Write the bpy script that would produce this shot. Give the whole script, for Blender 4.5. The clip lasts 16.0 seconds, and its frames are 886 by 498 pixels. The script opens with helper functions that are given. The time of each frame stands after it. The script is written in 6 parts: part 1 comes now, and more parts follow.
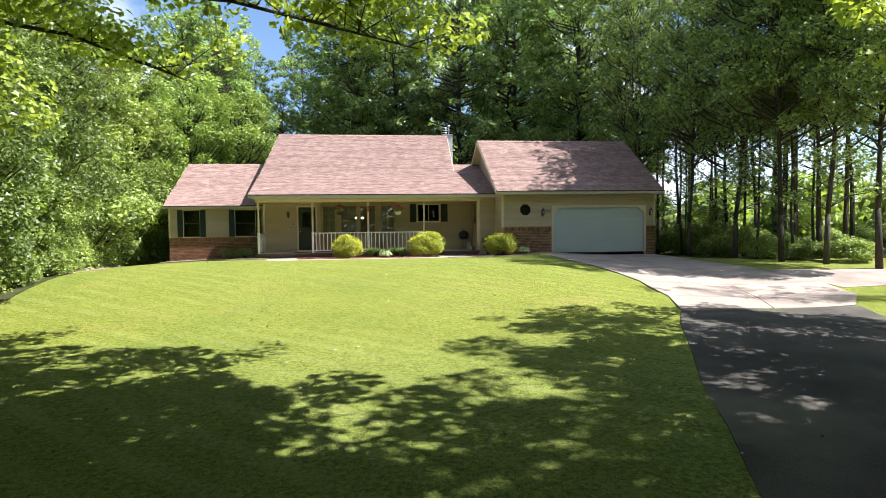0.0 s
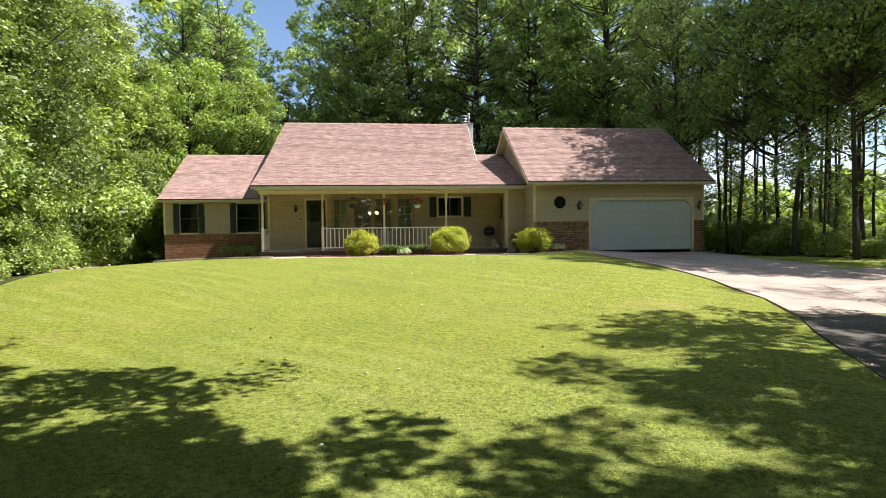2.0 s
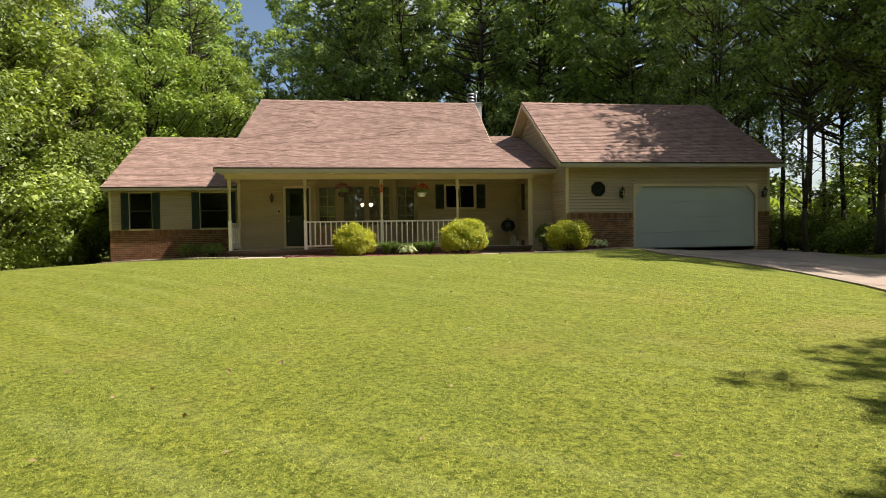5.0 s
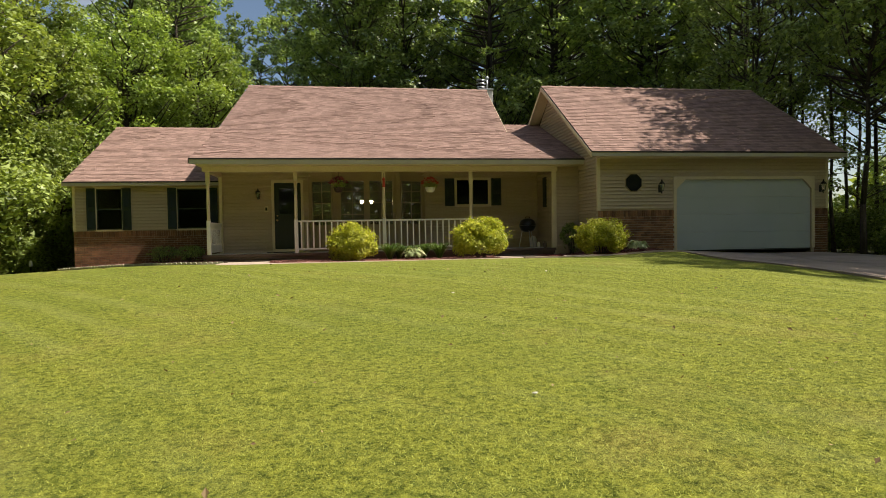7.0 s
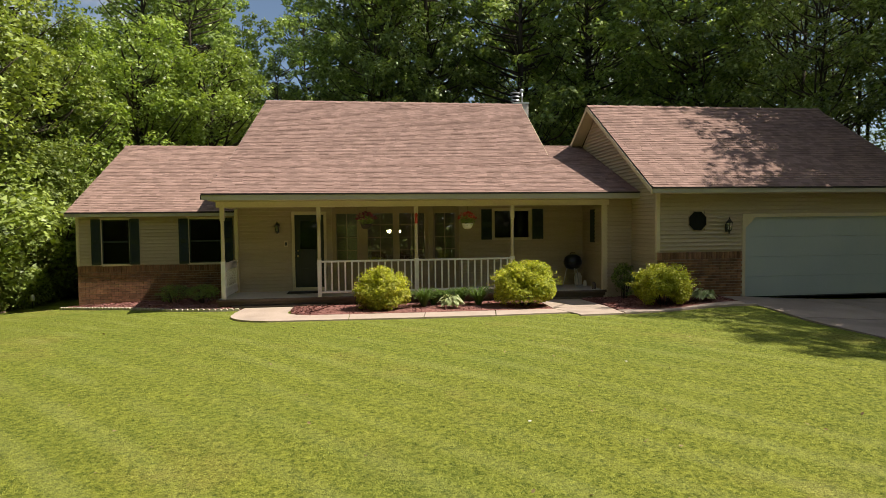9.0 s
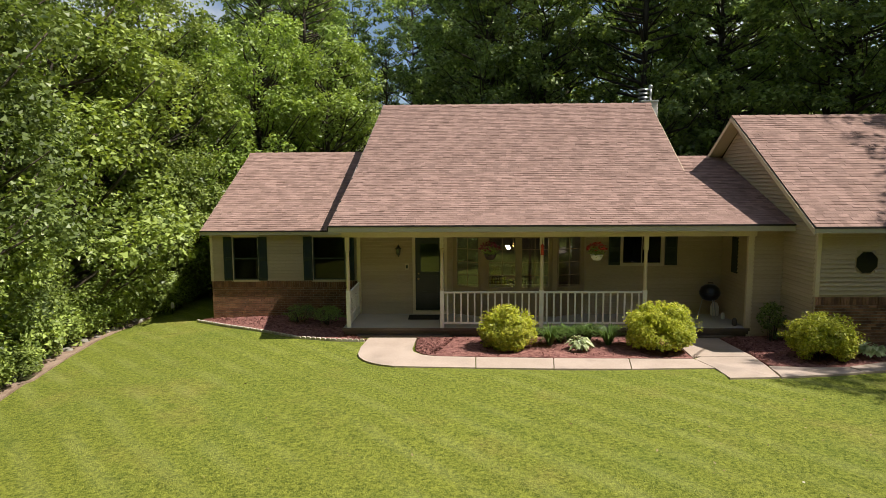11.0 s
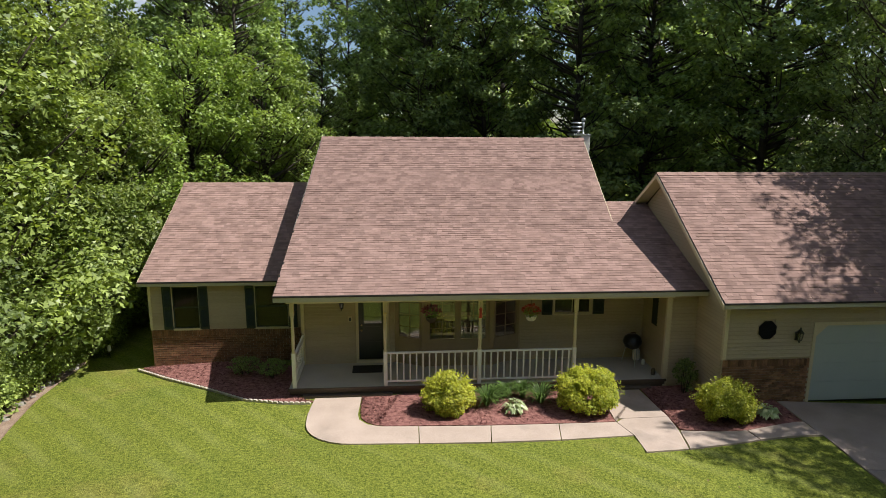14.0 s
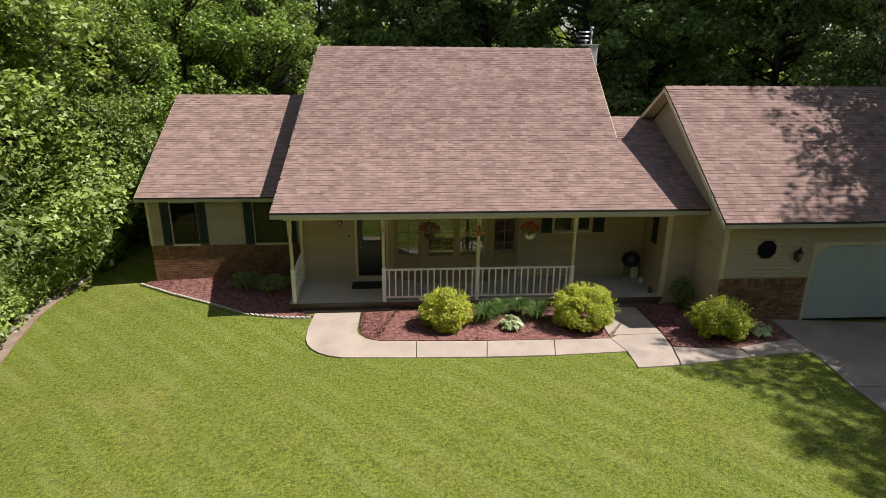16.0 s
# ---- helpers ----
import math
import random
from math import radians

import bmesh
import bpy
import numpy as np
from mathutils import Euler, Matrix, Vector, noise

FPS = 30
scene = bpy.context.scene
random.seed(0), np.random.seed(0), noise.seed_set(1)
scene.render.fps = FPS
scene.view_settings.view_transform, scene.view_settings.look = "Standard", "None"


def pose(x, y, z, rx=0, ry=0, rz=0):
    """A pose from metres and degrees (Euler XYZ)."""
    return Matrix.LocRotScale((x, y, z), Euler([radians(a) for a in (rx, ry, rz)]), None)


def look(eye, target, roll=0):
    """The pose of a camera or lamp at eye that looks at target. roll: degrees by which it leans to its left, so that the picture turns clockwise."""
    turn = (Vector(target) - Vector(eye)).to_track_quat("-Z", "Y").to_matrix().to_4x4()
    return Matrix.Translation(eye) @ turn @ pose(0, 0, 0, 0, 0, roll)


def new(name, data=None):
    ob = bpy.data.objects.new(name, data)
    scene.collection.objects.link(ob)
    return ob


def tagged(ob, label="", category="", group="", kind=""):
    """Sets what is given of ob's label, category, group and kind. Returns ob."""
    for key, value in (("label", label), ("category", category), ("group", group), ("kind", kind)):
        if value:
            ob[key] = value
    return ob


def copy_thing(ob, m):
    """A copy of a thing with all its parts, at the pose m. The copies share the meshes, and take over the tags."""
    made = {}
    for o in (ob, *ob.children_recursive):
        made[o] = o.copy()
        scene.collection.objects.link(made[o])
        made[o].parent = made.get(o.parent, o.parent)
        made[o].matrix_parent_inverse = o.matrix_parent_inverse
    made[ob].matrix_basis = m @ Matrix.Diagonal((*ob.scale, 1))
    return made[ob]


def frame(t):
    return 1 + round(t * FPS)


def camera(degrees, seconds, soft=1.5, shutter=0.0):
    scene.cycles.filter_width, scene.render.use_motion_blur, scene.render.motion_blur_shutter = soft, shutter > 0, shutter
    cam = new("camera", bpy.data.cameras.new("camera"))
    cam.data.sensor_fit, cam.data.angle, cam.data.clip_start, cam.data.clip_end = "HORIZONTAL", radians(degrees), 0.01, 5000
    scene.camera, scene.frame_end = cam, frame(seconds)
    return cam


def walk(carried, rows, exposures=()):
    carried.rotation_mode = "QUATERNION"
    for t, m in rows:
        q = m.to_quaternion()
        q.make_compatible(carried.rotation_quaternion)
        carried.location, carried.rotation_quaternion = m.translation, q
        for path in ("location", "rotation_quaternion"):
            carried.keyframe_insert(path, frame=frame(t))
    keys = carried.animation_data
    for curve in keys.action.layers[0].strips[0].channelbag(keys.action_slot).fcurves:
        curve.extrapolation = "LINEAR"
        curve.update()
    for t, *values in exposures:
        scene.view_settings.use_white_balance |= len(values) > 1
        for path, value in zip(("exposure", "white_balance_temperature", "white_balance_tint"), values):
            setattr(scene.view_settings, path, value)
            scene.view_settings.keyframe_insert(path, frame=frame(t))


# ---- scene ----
cam = camera(72.4, 16.0, soft=0.3)
# seconds, x, y, z, yaw, pitch, roll
ROWS = [
    (0.0, 2.153, -29.792, 1.185, -7.83, -2.08, 0.73),
    (0.5, 2.019, -29.038, 1.084, -8.01, -2.00, 0.75),
    (1.0, 1.904, -28.270, 0.994, -7.83, -1.95, 0.69),
    (1.5, 1.805, -27.495, 0.909, -7.57, -1.85, 0.69),
    (2.0, 1.722, -26.696, 0.834, -7.34, -1.79, 0.74),
    (2.5, 1.641, -25.870, 0.771, -8.16, -1.74, 0.75),
    (3.0, 1.546, -25.048, 0.722, -8.30, -1.72, 0.82),
    (3.5, 1.452, -24.212, 0.671, -8.42, -1.68, 0.83),
    (4.0, 1.365, -23.363, 0.622, -8.79, -1.66, 0.83),
    (6.5, 1.600, -19.403, 0.328, -8.55, -1.08, 0.98),
    (7.0, 1.503, -18.811, 0.532, -8.76, -1.50, 1.00),
    (7.5, 1.421, -18.230, 0.774, -8.92, -1.73, 0.92),
    (8.0, 1.340, -17.690, 1.084, -8.56, -1.86, 0.87),
    (8.5, 1.256, -17.204, 1.482, -7.83, -2.02, 0.79),
    (9.0, 1.110, -16.810, 1.932, -7.51, -2.28, 0.65),
    (9.5, 0.919, -16.490, 2.397, -6.31, -2.53, 0.64),
    (10.0, 0.654, -16.233, 2.877, -3.42, -3.62, 0.54),
    (10.2, 0.534, -16.122, 3.081, -0.92, -4.37, 0.56),
    (10.9, 0.400, -16.030, 3.820, 1.60, -6.20, 0.33),
    (12.3, 0.130, -16.045, 5.550, -3.60, -10.02, -0.11),
    (12.5, 0.132, -16.067, 5.774, -4.20, -10.81, -0.16),
    (13.0, 0.162, -16.156, 6.337, -4.79, -11.45, -0.27),
    (13.5, 0.191, -16.184, 6.821, -4.99, -11.14, -0.30),
    (14.0, 0.208, -16.139, 7.142, -4.54, -11.25, -0.37),
    (14.5, 0.236, -16.021, 7.260, -4.43, -11.56, -0.23),
    (15.0, 0.281, -15.958, 7.272, -4.27, -12.41, -0.25),
    (15.5, 0.332, -15.939, 7.233, -4.12, -14.95, -0.35),
    (16.0, 0.398, -15.974, 7.177, -4.02, -19.32, -0.55),
]
walk(cam, [(t, pose(x, y, z, 90 + pitch, roll, yaw)) for t, x, y, z, yaw, pitch, roll in ROWS],
     exposures=[(0.0, 1.35, 5750, 11), (2.0, 1.2, 6050, 11), (4.0, 0.9, 6500, 10), (7.0, 0.5, 6850, 10), (9.0, 0.45, 6750, 10), (12.5, 0.4, 6250, 10), (16.0, 0.3, 6050, 10)])

# ---- light ----
SUN_TO = Vector((0.66, -0.13, 1.0)).normalized()
world = bpy.data.worlds.new("sky")
scene.world = world
world.use_nodes = True
wn = world.node_tree
sky = wn.nodes.new("ShaderNodeTexSky")
sky.sky_type = "NISHITA"
sky.sun_disc = False
sky.sun_elevation = math.asin(SUN_TO.z)
sky.sun_rotation = math.atan2(SUN_TO.x, SUN_TO.y)
sky.air_density, sky.dust_density, sky.ozone_density = 1.0, 0.6, 1.0
# soft white fair-weather clouds all over the sky
cloud_at = wn.nodes.new("ShaderNodeTexCoord")
cloud = wn.nodes.new("ShaderNodeTexNoise")
cloud.inputs["Scale"].default_value, cloud.inputs["Detail"].default_value, cloud.inputs["Roughness"].default_value = 3.2, 6, 0.55
wn.links.new(cloud_at.outputs["Generated"], cloud.inputs[0])
cover = wn.nodes.new("ShaderNodeMapRange")
cover.inputs[1].default_value, cover.inputs[2].default_value = 0.50, 0.64
wn.links.new(cloud.outputs[0], cover.inputs[0])
clouded = wn.nodes.new("ShaderNodeMix")
clouded.data_type = "RGBA"
clouded.inputs[7].default_value = (8.0, 8.0, 8.2, 1)
wn.links.new(cover.outputs[0], clouded.inputs[0])
wn.links.new(sky.outputs[0], clouded.inputs[6])
wn.links.new(clouded.outputs[2], wn.nodes["Background"].inputs[0])
wn.nodes["Background"].inputs[1].default_value = 0.075
sun_data = bpy.data.lights.new("sun", "SUN")
sun_data.energy, sun_data.angle, sun_data.color = 5.4, radians(0.53), (1.0, 0.93, 0.82)
sun = new("sun", sun_data)
sun.matrix_world = look(SUN_TO * 60, (0, 0, 0))


# ---- materials ----
def material(name, low, high, rough=0.8, scale=6.0, fine=60.0, bump=0.2, bump_scale=None, metal=0.0, spread=0.0, island=0.0,
             stretch=(1, 1, 1), spec=0.4, stain=None, dist=0.01):
    """Two tones mixed by noise at two scales, optional variation per object (spread) or per loose piece (island), relief."""
    m = bpy.data.materials.new(name)
    m.use_nodes = True
    t = m.node_tree
    n, l = t.nodes, t.links
    b = n["Principled BSDF"]
    co = n.new("ShaderNodeTexCoord")
    mp = n.new("ShaderNodeMapping")
    mp.inputs["Scale"].default_value = stretch
    geo = n.new("ShaderNodeNewGeometry")
    l.new(geo.outputs["Position"], mp.inputs[0])
    a = n.new("ShaderNodeTexNoise")
    a.inputs["Scale"].default_value, a.inputs["Detail"].default_value = scale, 5
    c = n.new("ShaderNodeTexNoise")
    c.inputs["Scale"].default_value, c.inputs["Detail"].default_value = fine, 4
    l.new(mp.outputs[0], a.inputs[0]), l.new(mp.outputs[0], c.inputs[0])
    mean = n.new("ShaderNodeMath")
    mean.operation = "ADD"
    l.new(a.outputs[0], mean.inputs[0]), l.new(c.outputs[0], mean.inputs[1])
    ramp = n.new("ShaderNodeMapRange")
    ramp.inputs[1].default_value, ramp.inputs[2].default_value = 0.72, 1.28
    l.new(mean.outputs[0], ramp.inputs[0])
    mix = n.new("ShaderNodeMix")
    mix.data_type = "RGBA"
    mix.inputs[6].default_value, mix.inputs[7].default_value = (*low, 1), (*high, 1)
    l.new(ramp.outputs[0], mix.inputs[0])
    out = mix.outputs[2]
    if stain:
        s = n.new("ShaderNodeTexNoise")
        s.inputs["Scale"].default_value, s.inputs["Detail"].default_value = stain[1], 6
        l.new(geo.outputs["Position"], s.inputs[0])
        r = n.new("ShaderNodeMapRange")
        r.inputs[1].default_value, r.inputs[2].default_value = stain[2], stain[3]
        l.new(s.outputs[0], r.inputs[0])
        m2 = n.new("ShaderNodeMix")
        m2.data_type = "RGBA"
        l.new(r.outputs[0], m2.inputs[0]), l.new(out, m2.inputs[6])
        m2.inputs[7].default_value = (*stain[0], 1)
        out = m2.outputs[2]
    for amount, source in ((spread, "object"), (island, "island")):
        if amount:
            if source == "object":
                rnd = n.new("ShaderNodeObjectInfo").outputs["Random"]
            else:
                rnd = geo.outputs["Random Per Island"]
            r = n.new("ShaderNodeMapRange")
            r.inputs[3].default_value, r.inputs[4].default_value = 1 - amount, 1 + amount
            l.new(rnd, r.inputs[0])
            hsv = n.new("ShaderNodeHueSaturation")
            l.new(r.outputs[0], hsv.inputs["Value"])
            l.new(out, hsv.inputs["Color"])
            out = hsv.outputs[0]
    l.new(out, b.inputs["Base Color"])
    b.inputs["Roughness"].default_value, b.inputs["Metallic"].default_value = rough, metal
    b.inputs["Specular IOR Level"].default_value = spec
    if bump:
        bp = n.new("ShaderNodeBump")
        bp.inputs["Strength"].default_value, bp.inputs["Distance"].default_value = bump, dist
        if bump_scale:
            d = n.new("ShaderNodeTexNoise")
            d.inputs["Scale"].default_value, d.inputs["Detail"].default_value = bump_scale, 3
            l.new(mp.outputs[0], d.inputs[0])
            l.new(d.outputs[0], bp.inputs["Height"])
        else:
            l.new(c.outputs[0], bp.inputs["Height"])
        l.new(bp.outputs[0], b.inputs["Normal"])
    return m


def leaf_material(name, dark, light, through_tint=(1.3, 1.25, 0.5), glow=0.45, rough=0.38):
    """Leaves: tone per leaf, larger drifts of tone over the crown, light coming through the blade."""
    m = bpy.data.materials.new(name)
    m.use_nodes = True
    t = m.node_tree
    n, l = t.nodes, t.links
    b = n["Principled BSDF"]
    geo = n.new("ShaderNodeNewGeometry")
    big = n.new("ShaderNodeTexNoise")
    big.inputs["Scale"].default_value, big.inputs["Detail"].default_value = 0.6, 3
    l.new(geo.outputs["Position"], big.inputs[0])
    add = n.new("ShaderNodeMath")
    add.operation = "ADD"
    l.new(big.outputs[0], add.inputs[0]), l.new(geo.outputs["Random Per Island"], add.inputs[1])
    ramp = n.new("ShaderNodeMapRange")
    ramp.inputs[1].default_value, ramp.inputs[2].default_value = 0.3, 1.5
    l.new(add.outputs[0], ramp.inputs[0])
    mix = n.new("ShaderNodeMix")
    mix.data_type = "RGBA"
    mix.inputs[6].default_value, mix.inputs[7].default_value = (*dark, 1), (*light, 1)
    l.new(ramp.outputs[0], mix.inputs[0])
    info = n.new("ShaderNodeObjectInfo")
    r = n.new("ShaderNodeMapRange")
    r.inputs[3].default_value, r.inputs[4].default_value = 0.8, 1.2
    l.new(info.outputs["Random"], r.inputs[0])
    hsv = n.new("ShaderNodeHueSaturation")
    l.new(r.outputs[0], hsv.inputs["Value"]), l.new(mix.outputs[2], hsv.inputs["Color"])
    l.new(hsv.outputs[0], b.inputs["Base Color"])
    b.inputs["Roughness"].default_value = rough
    b.inputs["Specular IOR Level"].default_value = 0.4
    tr = n.new("ShaderNodeBsdfTranslucent")
    tint = n.new("ShaderNodeMix")
    tint.data_type, tint.blend_type = "RGBA", "MULTIPLY"
    tint.inputs[0].default_value = 1.0
    tint.inputs[7].default_value = (*through_tint, 1)
    l.new(hsv.outputs[0], tint.inputs[6]), l.new(tint.outputs[2], tr.inputs[0])
    sh = n.new("ShaderNodeMixShader")
    sh.inputs[0].default_value = glow
    l.new(b.outputs[0], sh.inputs[1]), l.new(tr.outputs[0], sh.inputs[2])
    l.new(sh.outputs[0], n["Material Output"].inputs[0])
    return m


def glass_material(name, tint=(0.9, 0.95, 0.95), base=0.045):
    m = bpy.data.materials.new(name)
    m.use_nodes = True
    n, l = m.node_tree.nodes, m.node_tree.links
    n.remove(n["Principled BSDF"])
    lw = n.new("ShaderNodeLayerWeight")
    lw.inputs[0].default_value = 0.5
    pw = n.new("ShaderNodeMath")
    pw.operation = "POWER"
    pw.inputs[1].default_value = 4.0
    l.new(lw.outputs["Facing"], pw.inputs[0])
    fr = n.new("ShaderNodeMath")
    fr.operation = "MULTIPLY_ADD"
    fr.inputs[1].default_value, fr.inputs[2].default_value = 0.8, base
    l.new(pw.outputs[0], fr.inputs[0])
    gl = n.new("ShaderNodeBsdfGlossy")
    gl.inputs["Roughness"].default_value = 0.02
    tp = n.new("ShaderNodeBsdfTransparent")
    tp.inputs[0].default_value = (*tint, 1)
    mx = n.new("ShaderNodeMixShader")
    l.new(fr.outputs[0], mx.inputs[0]), l.new(tp.outputs[0], mx.inputs[1]), l.new(gl.outputs[0], mx.inputs[2])
    l.new(mx.outputs[0], n["Material Output"].inputs[0])
    return m


def glow_material(name, color, strength):
    m = bpy.data.materials.new(name)
    m.use_nodes = True
    b = m.node_tree.nodes["Principled BSDF"]
    b.inputs["Base Color"].default_value = (0.8, 0.75, 0.65, 1)
    b.inputs["Emission Color"].default_value = (*color, 1)
    b.inputs["Emission Strength"].default_value = strength
    return m


def lawn_material():
    """Mown grass: tufts, patches of drier and fresher growth, faint diagonal mower lines."""
    m = bpy.data.materials.new("mown_grass")
    m.use_nodes = True
    n, l = m.node_tree.nodes, m.node_tree.links
    b = n["Principled BSDF"]
    geo = n.new("ShaderNodeNewGeometry")

    def noise_(scale, detail, rough=0.6, stretch=(1, 1, 1), turn=0.0):
        mp = n.new("ShaderNodeMapping")
        mp.inputs["Scale"].default_value = stretch
        mp.inputs["Rotation"].default_value = (0, 0, turn)
        l.new(geo.outputs["Position"], mp.inputs[0])
        t = n.new("ShaderNodeTexNoise")
        t.inputs["Scale"].default_value, t.inputs["Detail"].default_value, t.inputs["Roughness"].default_value = scale, detail, rough
        l.new(mp.outputs[0], t.inputs[0])
        return t.outputs[0]

    def ranged(x, lo, hi, a_=0.0, b_=1.0):
        r = n.new("ShaderNodeMapRange")
        r.inputs[1].default_value, r.inputs[2].default_value, r.inputs[3].default_value, r.inputs[4].default_value = lo, hi, a_, b_
        l.new(x, r.inputs[0])
        return r.outputs[0]

    def mixed(f, a_, b_):
        x = n.new("ShaderNodeMix")
        x.data_type = "RGBA"
        l.new(f, x.inputs[0])
        for k, c in ((6, a_), (7, b_)):
            if isinstance(c, tuple):
                x.inputs[k].default_value = (*c, 1)
            else:
                l.new(c, x.inputs[k])
        return x.outputs[2]

    tuft = ranged(noise_(14, 8, 0.9), 0.40, 0.62)
    base = mixed(tuft, (0.052, 0.075, 0.008), (0.345, 0.365, 0.054))
    sep = n.new("ShaderNodeSeparateXYZ")
    l.new(geo.outputs["Position"], sep.inputs[0])
    near_house = ranged(sep.outputs["Y"], -12.0, -4.0, 0.0, 0.28)
    base = mixed(near_house, base, mixed(tuft, (0.052, 0.085, 0.011), (0.245, 0.295, 0.056)))
    dry = ranged(noise_(0.55, 4, 0.6), 0.56, 0.76, 0.0, 0.45)
    base = mixed(dry, base, mixed(tuft, (0.20, 0.15, 0.04), (0.42, 0.34, 0.12)))
    base = mixed(ranged(sep.outputs["Y"], -17.5, -22.5, 0.0, 0.9), base, mixed(tuft, (0.058, 0.085, 0.012), (0.325, 0.37, 0.085)))
    fresh = ranged(noise_(0.35, 3), 0.50, 0.70, 0.0, 0.6)
    base = mixed(fresh, base, mixed(tuft, (0.055, 0.09, 0.012), (0.25, 0.295, 0.05)))
    wave = n.new("ShaderNodeTexWave")
    wave.wave_type, wave.bands_direction, wave.wave_profile = "BANDS", "DIAGONAL", "SIN"
    wave.inputs["Scale"].default_value, wave.inputs["Distortion"].default_value, wave.inputs["Detail"].default_value = 0.62, 1.8, 3
    wave.inputs["Detail Scale"].default_value = 0.4
    flat = n.new("ShaderNodeVectorMath")
    flat.operation = "MULTIPLY"
    flat.inputs[1].default_value = (1, 1, 0)
    l.new(geo.outputs["Position"], flat.inputs[0])
    l.new(flat.outputs[0], wave.inputs[0])
    line = ranged(wave.outputs["Fac"], 0.45, 0.95, 0.0, 0.14)
    worn = n.new("ShaderNodeMath")
    worn.operation = "MULTIPLY"
    l.new(line, worn.inputs[0]), l.new(ranged(noise_(0.4, 3, 0.6, turn=0.4), 0.42, 0.62, 0.15, 1.0), worn.inputs[1])
    base = mixed(worn.outputs[0], base, (0.46, 0.47, 0.19))
    l.new(base, b.inputs["Base Color"])
    b.inputs["Roughness"].default_value = 0.9
    b.inputs["Specular IOR Level"].default_value = 0.15
    bp = n.new("ShaderNodeBump")
    bp.inputs["Strength"].default_value, bp.inputs["Distance"].default_value = 0.9, 0.05
    l.new(noise_(30, 5, 0.7), bp.inputs["Height"])
    l.new(bp.outputs[0], b.inputs["Normal"])
    return m


LAWN = lawn_material()
BLADE = leaf_material("grass_blade", (0.10, 0.135, 0.016), (0.40, 0.44, 0.085), (1.15, 1.12, 0.6), 0.15, 0.7)
LITTER = material("woodland_litter", (0.03, 0.04, 0.012), (0.09, 0.085, 0.035), 0.95, 1.2, 18, 0.8, 40, spec=0.1, dist=0.04)
CONCRETE = material("concrete", (0.36, 0.285, 0.235), (0.48, 0.385, 0.325), 0.85, 1.3, 45, 0.25, 150, spread=0.06, spec=0.25, stain=((0.25, 0.21, 0.18), 0.8, 0.56, 0.8))
DRIVE = material("drive_concrete", (0.27, 0.21, 0.175), (0.39, 0.315, 0.265), 0.88, 1.1, 40, 0.3, 130, spread=0.06, spec=0.2, stain=((0.20, 0.165, 0.14), 0.7, 0.52, 0.75))
ASPHALT = material("asphalt", (0.036, 0.032, 0.029), (0.115, 0.10, 0.085), 0.9, 0.8, 55, 0.6, 160, spec=0.2, stain=((0.16, 0.14, 0.11), 0.5, 0.56, 0.75))
SIDING = material("vinyl_siding", (0.39, 0.31, 0.21), (0.47, 0.38, 0.27), 0.55, 0.8, 25, 0.08, 60, spread=0.03, stretch=(0.4, 0.4, 3))
TAN = material("tan_window_trim", (0.27, 0.20, 0.125), (0.34, 0.26, 0.165), 0.5, 1.5, 30, 0.06)
TRIM = material("cream_trim", (0.53, 0.445, 0.29), (0.62, 0.53, 0.37), 0.5, 1.5, 30, 0.06)
FASCIA = material("aluminium_fascia", (0.38, 0.355, 0.30), (0.46, 0.43, 0.37), 0.5, 0.9, 30, 0.06)
WHITE = material("white_paint", (0.68, 0.65, 0.60), (0.80, 0.77, 0.72), 0.5, 3, 40, 0.08)
DOORPAINT = material("garage_door_paint", (0.37, 0.41, 0.415), (0.43, 0.465, 0.465), 0.5, 0.7, 30, 0.06)
BRICK = material("brick_face", (0.135, 0.068, 0.038), (0.31, 0.165, 0.09), 0.9, 5, 70, 0.35, 130, spread=0.4, island=0.28)
MORTAR = material("mortar", (0.36, 0.32, 0.26), (0.50, 0.45, 0.38), 0.95, 8, 90, 0.4)
SHINGLE = material("asphalt_shingle", (0.195, 0.126, 0.107), (0.295, 0.198, 0.172), 0.95, 2.4, 60, 0.2, 200, spread=0.13, island=0.20, spec=0.15, dist=0.004)
ROOFDARK = material("roof_edge", (0.018, 0.015, 0.013), (0.035, 0.03, 0.026), 0.9)
SHUTTER = material("dark_green_shutter", (0.012, 0.022, 0.018), (0.022, 0.036, 0.03), 0.55, 4, 40, 0.1)
DARKDOOR = material("dark_door_paint", (0.012, 0.018, 0.016), (0.022, 0.028, 0.025), 0.35, 3, 40, 0.05)
DECK = material("painted_concrete_porch", (0.40, 0.365, 0.32), (0.50, 0.46, 0.405), 0.7, 1.5, 40, 0.15)
STEPWOOD = material("weathered_step", (0.075, 0.055, 0.04), (0.13, 0.095, 0.07), 0.85, 3, 40, 0.3, stretch=(0.3, 3, 3))
MULCH = material("red_mulch", (0.085, 0.03, 0.028), (0.36, 0.18, 0.155), 0.95, 9, 60, 0.9, 45, island=0.5, spec=0.1, dist=0.03)
EDGING = material("edging_stone", (0.38, 0.34, 0.27), (0.52, 0.46, 0.38), 0.9, 6, 50, 0.3, spread=0.15)
DARKGLASS = material("dark_glazing", (0.006, 0.007, 0.008), (0.010, 0.011, 0.012), 0.12, 3, 30, 0.0, spec=0.12)
BLACK = material("black_enamel", (0.01, 0.01, 0.01), (0.02, 0.02, 0.02), 0.3, 5, 40, 0.03)
